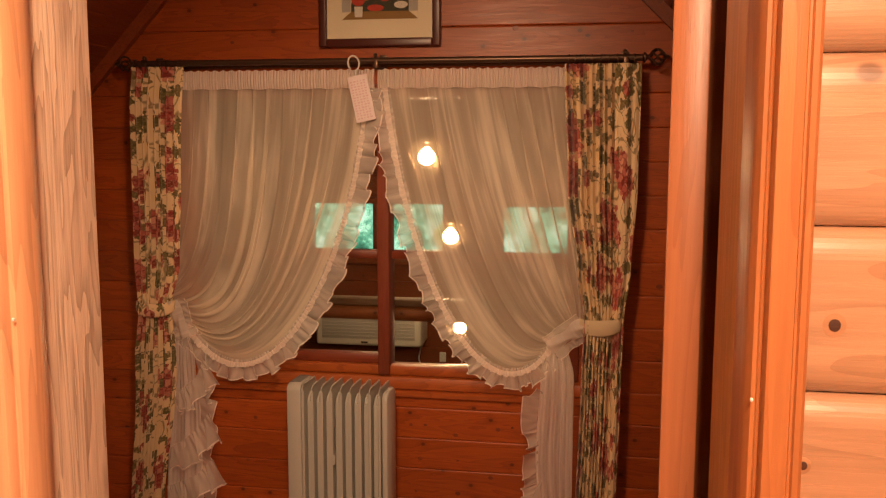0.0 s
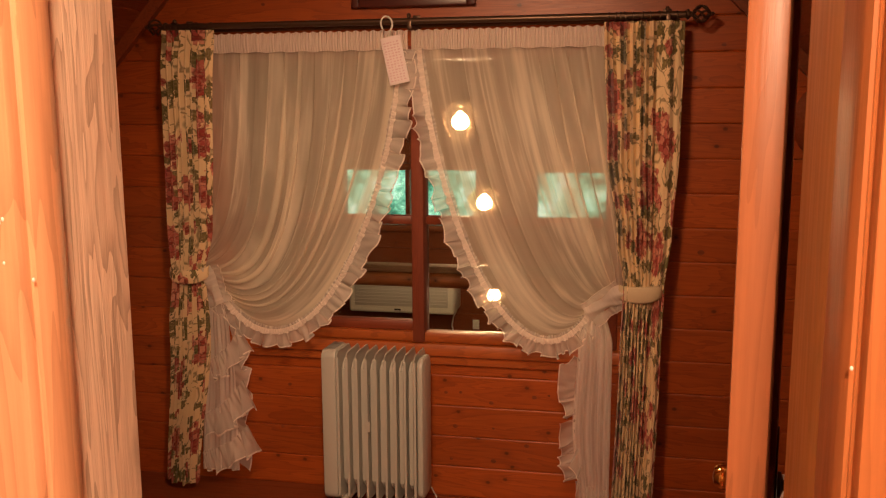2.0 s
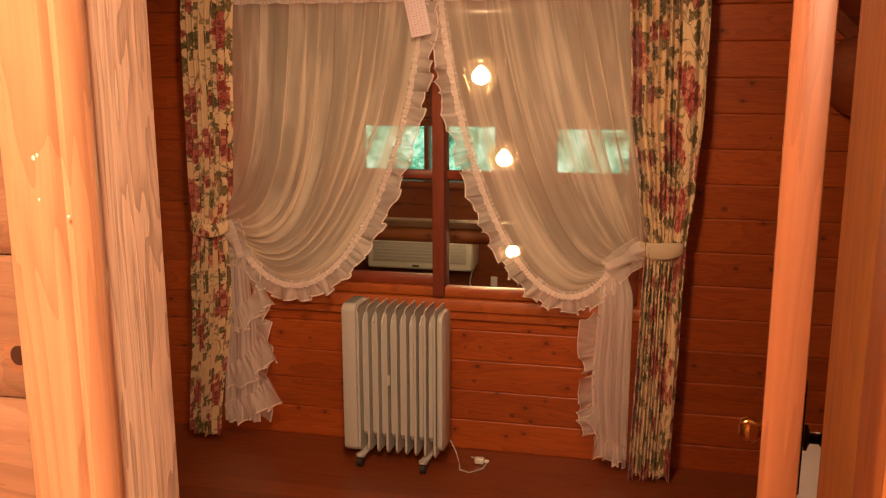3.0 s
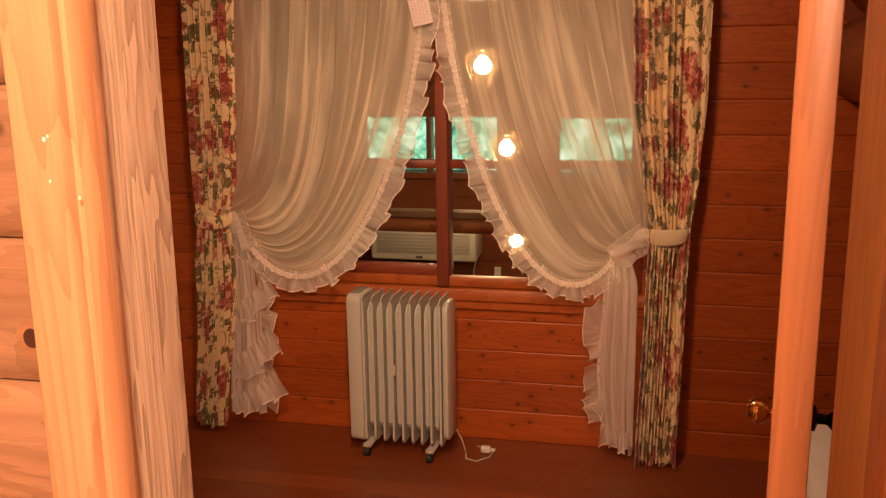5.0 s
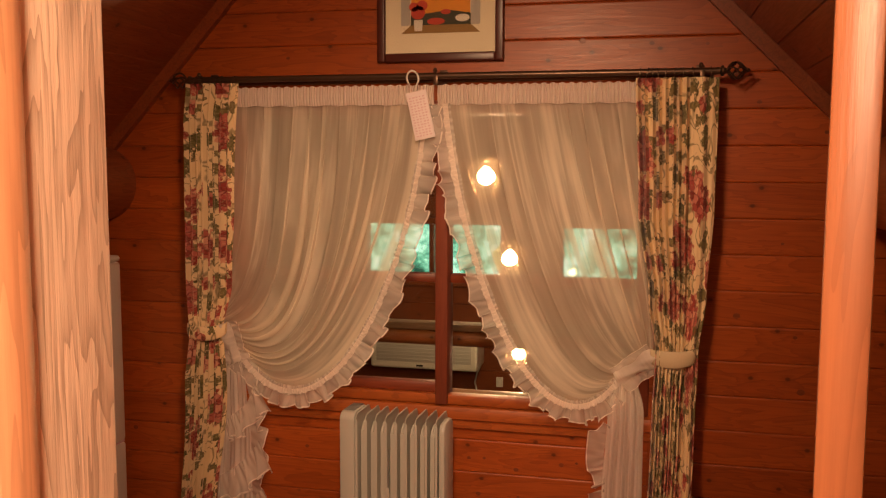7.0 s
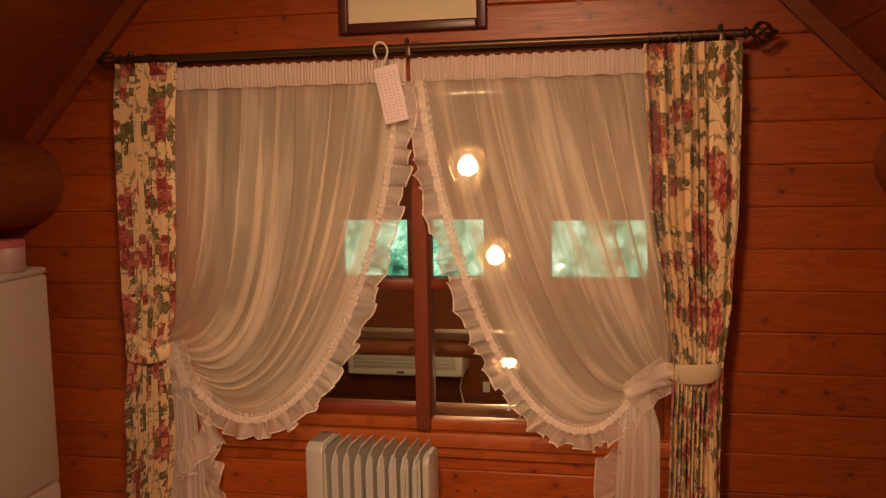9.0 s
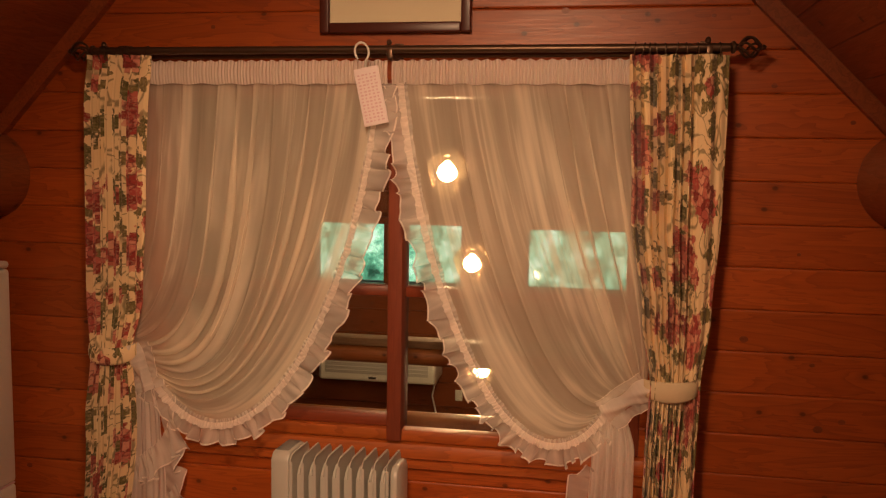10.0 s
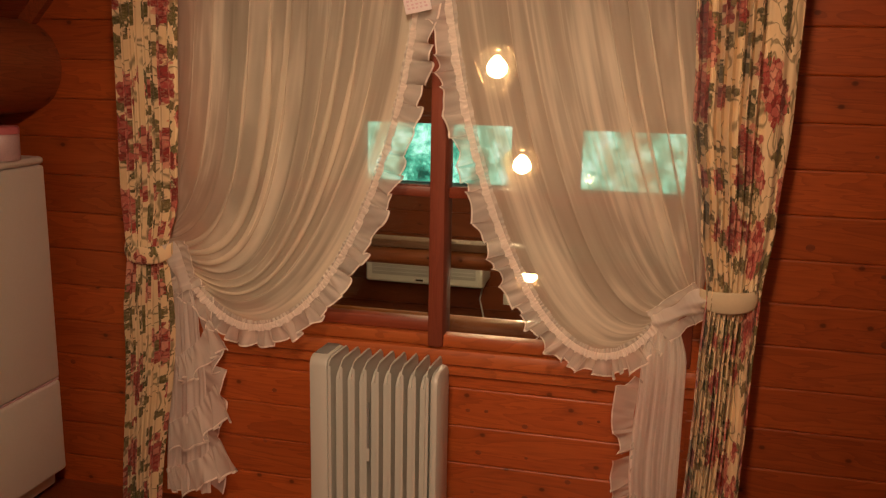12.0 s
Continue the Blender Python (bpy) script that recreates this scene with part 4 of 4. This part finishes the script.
voile_left = voile(1, -1.372, -0.632, (-1.375, 0.890), (-0.668, 1.05), (-1.060, 0.375), 1.745, 3,
                   "sheer ivory voile drawn aside, frilled edge", 1.0)
voile_right = voile(-1, 0.152, -0.552, (0.065, 0.845), (-0.478, 1.08), (-0.160, 0.44), 1.745, 8,
                    "sheer ivory voile drawn aside, frilled edge")


def tail(parent, left, right, top, hem, seed):
    def f(u, v):
        z = lerp(top, hem, v)
        x = lerp(along(left, z), along(right, z), u)
        y = VOILE_Y - 0.025 + 0.010 * math.sin(u * 16 + seed + 1.4 * v) * (0.4 + 0.6 * v) + 0.004 * math.sin(u * 41 + seed)
        return (x, y, z), (u * 0.4 + seed, z)
    cloth("tail", 60, 50, f, TAIL, parent)


def polyline(pts):
    def at(t):
        k = min(len(pts) - 2, int(t * (len(pts) - 1)))
        s = t * (len(pts) - 1) - k
        return (lerp(pts[k][0], pts[k + 1][0], s), lerp(pts[k][1], pts[k + 1][1], s))
    return at


tail(voile_left, [(0.87, -1.392), (0.7, -1.42), (0.1, -1.455)], [(0.87, -1.350), (0.7, -1.315), (0.5, -1.300), (0.1, -1.300)], 0.875, 0.125, 2.0)
frill("tail_frill", polyline([(-1.356, 0.86), (-1.322, 0.76), (-1.305, 0.66), (-1.305, 0.55), (-1.310, 0.40), (-1.315, 0.28), (-1.320, 0.16)]), lambda t: (0.80, -0.45), 0.088, 6.0, voile_left, FRILL, 0.022, 240)
for pts, w in (([(-1.405, 0.56), (-1.36, 0.585), (-1.31, 0.63), (-1.265, 0.70)], 0.095), ([(-1.43, 0.34), (-1.37, 0.37), (-1.31, 0.42), (-1.255, 0.49)], 0.11), ([(-1.445, 0.185), (-1.38, 0.205), (-1.31, 0.245), (-1.245, 0.305)], 0.10)):
    frill("tier_frill", polyline(pts), lambda t: (0.20 + 0.30 * t, -0.94), w, 4.2, voile_left, FRILL, 0.018, 150, -0.024)
tail(voile_right, [(0.86, 0.040), (0.7, 0.015), (0.4, 0.000), (0.07, 0.030)], [(0.86, 0.10), (0.7, 0.135), (0.07, 0.135)], 0.86, 0.105, 6.0)
frill("tail_frill", polyline([(0.045, 0.625), (0.005, 0.610), (-0.004, 0.54), (0.004, 0.48), (0.018, 0.44)]), lambda t: (-0.9 + 0.2 * t, 0.45 - 1.0 * t), 0.078, 3.5, voile_right, FRILL, 0.022, 120)
frill("tail_frill", polyline([(0.012, 0.42), (-0.002, 0.36), (0.002, 0.30), (0.008, 0.24), (0.022, 0.19)]), lambda t: (-0.85, -0.4), 0.072, 4.4, voile_right, FRILL, 0.020, 130)
frill("tier_frill", polyline([(0.015, 0.305), (0.025, 0.29), (0.035, 0.275), (0.045, 0.265)]), lambda t: (-0.3, -0.95), 0.085, 1.8, voile_right, FRILL, 0.014, 60, -0.012)
frill("tier_frill", polyline([(0.015, 0.175), (0.06, 0.160), (0.10, 0.150), (0.135, 0.145)]), lambda t: (0.05, -1.0), 0.085, 4.6, voile_right, FRILL, 0.018, 130, -0.014)


def voile_tie(parent, a, b, width, seed):
    """A frilled strip of voile bound round the gathers, from the knot to the drape."""
    a, b = Vector(a), Vector(b)
    d = (b - a).normalized()
    n = Vector((-d.z, 0, d.x))

    def f(u, v):
        p = a.lerp(b, u)
        q = (v - 0.5) * width * (0.9 + 0.2 * math.sin(u * 8 + seed))
        bulge = 0.028 * math.cos(math.pi * (v - 0.5)) + 0.005 * math.sin(u * 9 + v * 9 + seed)
        p = p + n * q + Vector((0, -bulge, 0))
        return tuple(p), (u * 0.2, v * 0.1 + seed)
    cloth("tie", 40, 14, f, TAIL, parent)
    line = lambda t: (lerp(a.x, b.x, t) - n.x * width * 0.45, lerp(a.z, b.z, t) - n.z * width * 0.45)
    frill("tie_frill", line, lambda t: (-n.x, -n.z), 0.035, 2.2, parent, FRILL, 0.012, 60, -0.03)
    line2 = lambda t: (lerp(a.x, b.x, t) + n.x * width * 0.45, lerp(a.z, b.z, t) + n.z * width * 0.45)
    frill("tie_frill", line2, lambda t: (n.x, n.z), 0.025, 2.2, parent, FRILL, 0.012, 60, -0.03)


voile_tie(voile_right, (0.045, 3.095, 0.815), (0.168, 3.065, 0.905), 0.06, 1.0)
voile_tie(voile_left, (-1.345, 3.095, 0.800), (-1.392, 3.065, 0.945), 0.055, 2.0)

# ---- card hanging on the rod ----
card = thing("hanging_card", "pale pink printed card on a white plastic hook", "tag")
card.location = (-0.652, 3.058, 1.786)
card.rotation_euler = (0, radians(-12), 0)
part("sheet", block(-0.036, 0.036, -0.0015, 0.0015, -0.168, -0.004, 0.0008), PINKCARD, card)
for k in range(15):
    row = bmesh.new()
    for c in range(5):
        x = -0.0285 + 0.0118 * c
        block(x, x + 0.0065 + 0.002 * math.sin(k * 2.3 + c * 1.7), -0.0022, -0.0016, -0.026 - k * 0.0094, -0.0215 - k * 0.0094, 0.0, 1, row)
    part("print_bar", row, PINKBAR, card)
hook = [(0.020 * math.sin(t) + 0.0, -0.008, 0.040 + 0.026 * math.cos(t)) for t in (-2.3 + 4.9 * k / 20 for k in range(21))] + [(0.004, -0.006, 0.012), (0.0, -0.001, -0.002)]
part("hook", tube(hook, 0.0032, 8), WHITE, card)

# ---- framed picture ----
pic = thing("framed_picture", "framed colourful naive print in a cream mount", "picture")
PX0, PX1, PZ0, PZ1 = -0.824, -0.368, 1.895, 2.285
fy0, fy1 = WALL_Y - 0.033, WALL_Y - 0.006
for a, b, c, d in ((PX0, PX0 + 0.03, PZ0, PZ1), (PX1 - 0.03, PX1, PZ0, PZ1), (PX0 + 0.03, PX1 - 0.03, PZ0, PZ0 + 0.03), (PX0 + 0.03, PX1 - 0.03, PZ1 - 0.03, PZ1)):
    part("frame_bar", block(a, b, fy0, fy1, c, d, 0.005, 3), MAHOGANY, pic)
part("mount", block(PX0 + 0.028, PX1 - 0.028, WALL_Y - 0.018, WALL_Y - 0.008, PZ0 + 0.028, PZ1 - 0.028), MAT, pic)
py = WALL_Y - 0.0185
ART = {"ochre_floor": (0.30, 0.17, 0.05), "sky_orange": (0.80, 0.30, 0.03), "dark_field": (0.05, 0.05, 0.03), "red": (0.55, 0.06, 0.03), "white": (0.75, 0.70, 0.60), "shutter": (0.45, 0.42, 0.38)}
ART = {k: plain("print_" + k, v, 0.7, vary=0.15, scale=80) for k, v in ART.items()}


def flat(name, pts, mat, layer):
    part(name, extrude_outline(pts, py - 0.0004 * (layer + 1), py - 0.0004 * layer, "xz"), mat, pic)


def disc(cx, cz, rx, rz, n=14):
    return [(cx + rx * math.cos(2 * math.pi * k / n), cz + rz * math.sin(2 * math.pi * k / n)) for k in range(n)]


flat("print", [(-0.700, 2.02), (-0.488, 2.02), (-0.488, 2.21), (-0.700, 2.21)], ART["sky_orange"], 1)
flat("print", [(-0.736, 1.994), (-0.452, 1.994), (-0.486, 2.022), (-0.702, 2.022)], ART["ochre_floor"], 2)
flat("print", [(-0.702, 2.022), (-0.486, 2.022), (-0.486, 2.060), (-0.56, 2.072), (-0.702, 2.055)], ART["dark_field"], 3)
for a in (-0.737, -0.485):
    flat("print", [(a, 2.02), (a + 0.033, 2.022), (a + 0.033, 2.15), (a, 2.16)], ART["shutter"], 4)
flat("print", [(-0.688, 2.002), (-0.660, 2.002), (-0.658, 2.040), (-0.690, 2.040)], ART["white"], 5)
for cx, cz, r in ((-0.675, 2.065, 0.026), (-0.66, 2.09, 0.02), (-0.69, 2.085, 0.018)):
    flat("print", disc(cx, cz, r, r * 0.9), ART["red"], 6)
flat("print", disc(-0.610, 2.034, 0.032, 0.012), ART["red"], 7)
flat("print", disc(-0.515, 2.044, 0.026, 0.013), ART["white"], 7)
flat("print", disc(-0.575, 2.066, 0.018, 0.009), ART["red"], 7)
part("cover_glass", block(PX0 + 0.029, PX1 - 0.029, WALL_Y - 0.025, WALL_Y - 0.023, PZ0 + 0.029, PZ1 - 0.029), PANE, pic).visible_shadow = False

# ---- oil-filled radiator ----
rad = thing("oil_radiator", "ivory oil-filled electric radiator on casters", "heater", at=(-0.722, 3.045, FLOOR_Z))
rad.rotation_euler = (0, 0, radians(-3))
rad.scale = (1.02, 1.0, 1.005)


def rounded(y0, y1, z0, z1, r, n=6):
    out = []
    for cy, cz, a0 in ((y1 - r, z1 - r, 0), (y0 + r, z1 - r, 90), (y0 + r, z0 + r, 180), (y1 - r, z0 + r, 270)):
        out += [(cy + r * math.cos(radians(a0 + 90 * k / n)), cz + r * math.sin(radians(a0 + 90 * k / n))) for k in range(n + 1)]
    return out


def pillow(x0, x1, y0, y1, z0, z1, r, edge):
    """An upright panel with rounded corners and softened rims."""
    bm = bmesh.new()
    rings = []
    for x, k in ((x0, edge), (x0 + edge * 0.3, edge * 0.3), (x0 + edge, 0), (x1 - edge, 0), (x1 - edge * 0.3, edge * 0.3), (x1, edge)):
        rings.append([bm.verts.new((x, y, z)) for y, z in rounded(y0 + k, y1 - k, z0 + k, z1 - k, max(0.003, r - k))])
    n = len(rings[0])
    for a, b in zip(rings, rings[1:]):
        for k in range(n):
            bm.faces.new((a[k], a[(k + 1) % n], b[(k + 1) % n], b[k]))
    bm.faces.new(rings[0]), bm.faces.new(rings[-1])
    return bm


part("control_box", pillow(-0.182, -0.126, -0.072, 0.072, 0.046, 0.618, 0.03, 0.008), ENAMEL, rad)
part("vent_panel", block(-0.174, -0.136, -0.045, 0.05, 0.6182, 0.620, 0.0006), ENAMEL_DARK, rad)
part("end_panel", pillow(0.171, 0.194, -0.058, 0.062, 0.070, 0.600, 0.035, 0.009), ENAMEL, rad)
fin = bmesh.new()
extrude_outline(rounded(-0.075, 0.075, 0.0, 0.565, 0.028), -0.0012, 0.0012, "yz", fin)
block(-0.0016, 0.0075, -0.0775, -0.0735, 0.02, 0.545, 0.0012, 1, fin)
block(-0.0016, 0.0050, -0.052, 0.052, 0.5630, 0.5675, 0.0010, 1, fin)
fin_mesh = mesh_of("fin", fin, ENAMEL)
col = bmesh.new()
extrude_outline(rounded(-0.040, 0.055, 0.03, 0.515, 0.030), -0.0075, 0.0075, "yz", col)
bmesh.ops.bevel(col, geom=[e for e in col.edges if abs(e.verts[0].co.x - e.verts[1].co.x) < 1e-6], offset=0.006, segments=2, affect="EDGES")
col_mesh = mesh_of("oil_column", col, ENAMEL)
for k in range(9):
    x = -0.120 + k * 0.0358
    part("fin", fin_mesh, ENAMEL, rad, "", pose(x, 0, 0.050))
    if k < 8:
        part("oil_column", col_mesh, ENAMEL, rad, "", pose(x + 0.0155, -0.002, 0.062))
for x in (-0.112, 0.128):
    bm = block(x - 0.015, x + 0.015, -0.090, 0.115, 0.034, 0.044, 0.004)
    lathe([(0.014, 0.0), (0.016, 0.004), (0.014, 0.010)], (x, -0.086, 0.040), "z", 12, bm)
    bracket = part("foot_bracket", bm, ENAMEL, rad)
    for y in (-0.086, 0.108):
        part("caster", lathe([(0.006, -0.012), (0.0168, -0.010), (0.0172, 0.010), (0.006, 0.012)], (x, y, 0.0175), "x", 16), RUBBER, bracket, "black caster wheel")
part("cord_clip", block(-0.007, 0.005, -0.082, -0.078, 0.325, 0.365, 0.002), ENAMEL, rad)
part("clip_strap", tube([(-0.001, -0.080, 0.365), (-0.002, -0.078, 0.42), (0.0, -0.077, 0.50)], 0.003, 6), ENAMEL_DARK, rad)
cord = [(0.20, 0.03, 0.09), (0.225, 0.02, 0.05), (0.24, 0.01, 0.008), (0.25, -0.03, 0.005), (0.29, -0.045, 0.005), (0.33, 0.0, 0.005), (0.335, 0.06, 0.006), (0.29, 0.085, 0.006), (0.27, 0.07, 0.012), (0.295, 0.048, 0.014)]
rad_cord = part("power_cord", tube([tuple(bezier([cord[i], tuple(lerp(cord[i][k], cord[i + 1][k], 0.4) for k in range(3)), tuple(lerp(cord[i][k], cord[i + 1][k], 0.6) for k in range(3)), cord[i + 1]], t / 4)) for i in range(len(cord) - 1) for t in range(4)], 0.0024, 6), ENAMEL, rad)
plug = block(0.290, 0.325, 0.035, 0.059, 0.002, 0.026, 0.005)
for y in (0.041, 0.053):
    block(0.325, 0.342, y - 0.001, y + 0.001, 0.010, 0.017, 0.0, 1, plug)
part("plug", plug, WHITE, rad_cord, "white two-pin plug")

# ---- refrigerator with a tin on top ----
fridge = thing("refrigerator", "small white two-door refrigerator beside the wall", "refrigerator", at=(-2.078, 2.86, FLOOR_Z))
FT = 1.115
part("cabinet", block(-0.24, 0.19, -0.265, 0.265, 0.022, FT, 0.012, 3), WHITE, fridge)
part("lower_door", block(0.192, 0.235, -0.265, 0.265, 0.085, 0.402, 0.012, 3), WHITE, fridge)
part("upper_door", block(0.192, 0.235, -0.265, 0.265, 0.408, FT - 0.004, 0.012, 3), WHITE, fridge)
part("top_cap", block(-0.240, 0.2355, -0.2655, 0.2655, FT - 0.003, FT + 0.022, 0.012, 3), WHITE, fridge)
part("door_seal", block(0.19, 0.2298, -0.262, 0.262, 0.4022, 0.4078), PINKBAR, fridge, "thin reddish gap between the doors")
for x in (-0.2, 0.15):
    for y in (-0.22, 0.22):
        part("foot", lathe([(0.016, 0.0), (0.018, 0.004), (0.014, 0.022)], (x, y, 0), "z", 12), RUBBER, fridge)
tin = thing("storage_tin", "round pink and white patterned tin", "tin", at=(-1.880, 2.985, FLOOR_Z + FT + 0.0225))
tin_body = part("body", lathe([(0.050, 0.0), (0.052, 0.003), (0.052, 0.075), (0.050, 0.078)], (0, 0, 0), "z", 28), plain("tin_print", (0.72, 0.45, 0.45), 0.35, vary=0.35, scale=90), tin)
part("lid", lathe([(0.0535, 0.0785), (0.0535, 0.096), (0.049, 0.101), (0.01, 0.102)], (0, 0, 0), "z", 28), plain("tin_lid", (0.60, 0.18, 0.20), 0.35, vary=0.15), tin_body, "pink lid")

# ---- folded quilt by the right-hand wall ----
quilt = thing("folded_quilt", "folded white and pale blue quilt on the floor", "quilt", at=(0.80, 2.45, FLOOR_Z))
for k in range(4):
    part("fold", block(-0.22, 0.22, -0.30, 0.30, 0.002 + k * 0.095, 0.092 + k * 0.095, 0.035, 4), plain("quilt_cloth_%d" % k, ((0.62, 0.66, 0.74), (0.78, 0.78, 0.76))[k % 2], 0.9, vary=0.1, bump=0.2), quilt)

# ---- pieces of walls and floors ----
def course(x0, x1, z0, z1, slope=False):
    if z1 - z0 > 0.012:
        board(x0, x1, z0, z1, WALL_Y + 0.0195, 0.02, wall_window, PINE_X, 0.0042, slope, lip=1.7)


z = 0.019 - PITCH
while z < RIDGE_Z:
    z0, z1 = max(z, FLOOR_Z - 0.015), z + PITCH
    if z0 >= OPEN_Z1:
        course(ROOM_L, ROOM_R, z0, z1, True)
    elif z1 > z0:
        course(ROOM_L, OPEN_X0, z0, z1, True), course(OPEN_X1, ROOM_R, z0, z1, True)
        if z1 > OPEN_Z1:
            course(OPEN_X0, OPEN_X1, OPEN_Z1, z1)
    z += PITCH
z = 0.166 - 2 * PITCH
while z < OPEN_Z0:
    course(OPEN_X0, OPEN_X1, max(z, FLOOR_Z - 0.015), min(z + PITCH, OPEN_Z0))
    z += PITCH
z = 1.384 - 14 * 0.1120
while z < 2.5:
    board(-1.2, -0.2885, z, z + 0.1120, DOOR_Y + 0.0118, 0.0135, door_wall, SIDING, 0.013, lip=1.9)
    board(0.3115, 1.3, z, z + 0.1120, DOOR_Y + 0.0118, 0.0135, door_wall, SIDING, 0.013, lip=1.9)
    if z > 2.1:
        board(-0.288, 0.311, z, z + 0.1120, DOOR_Y + 0.0118, 0.0135, door_wall, SIDING, 0.013, lip=1.9)
    z += 0.1120
z = -1.0
while z < 2.4:
    z1 = z + 0.165
    cuts = [(-4.0, 3.2)]
    for a, b, c, d in HW:
        if z1 > c - 0.05 and z < d + 0.05:
            cuts = [(p, q) for s, e in cuts for p, q in ((s, min(e, a - 0.031)), (max(s, b + 0.031), e)) if q > p]
    for p, q in cuts:
        board(p, q, z, z1, HALL_Y + 0.0195, 0.018, hall_wall, HALL_X, 0.006)
    z = z1
y, w = DOOR_Y - 1.9, 0.094
plank = mesh_of("plank", block((ROOM_L - ROOM_R) / 2, (ROOM_R - ROOM_L) / 2, 0.0004, w - 0.0004, 0, 0.0155), FLOOR, False)
while y < WALL_Y - 0.02:
    part("plank", plank, FLOOR, floor, "", pose((ROOM_L + ROOM_R) / 2, y, FLOOR_Z - 0.0158))
    y += w
WALL_KNOT = wood("wall_knot_wood", (0.27, 0.064, 0.017), (0.18, 0.038, 0.011), "x", knots=0.0, rough=0.4)
for x, z, r in ((-0.486, 0.462, 0.008), (-0.429, 0.465, 0.007), (-0.311, 0.430, 0.010), (-0.148, 0.461, 0.010), (-0.094, 0.471, 0.006), (-0.450, 0.329, 0.010),
                (-0.303, 0.329, 0.006), (-0.175, 0.268, 0.010), (-0.466, 0.196, 0.007), (-0.302, 0.198, 0.011), (0.433, 1.028, 0.013), (0.647, 0.777, 0.014),
                (0.710, 0.803, 0.011), (0.481, 1.744, 0.009), (0.570, 1.276, 0.006), (0.622, 0.962, 0.008), (0.612, 1.794, 0.010), (0.692, 1.644, 0.008),
                (-0.100, 1.956, 0.012), (-1.174, 1.921, 0.008), (0.311, 1.937, 0.007), (-1.117, 0.458, 0.009), (-1.153, 0.280, 0.008), (-1.848, 0.480, 0.011)):
    part("knot", lathe([(r, 0.0006), (r * 0.9, -0.0004), (r * 0.2, -0.0006)], (x, WALL_Y - 0.0006, z), "y", 14, None, 0.8), WALL_KNOT, wall_window)
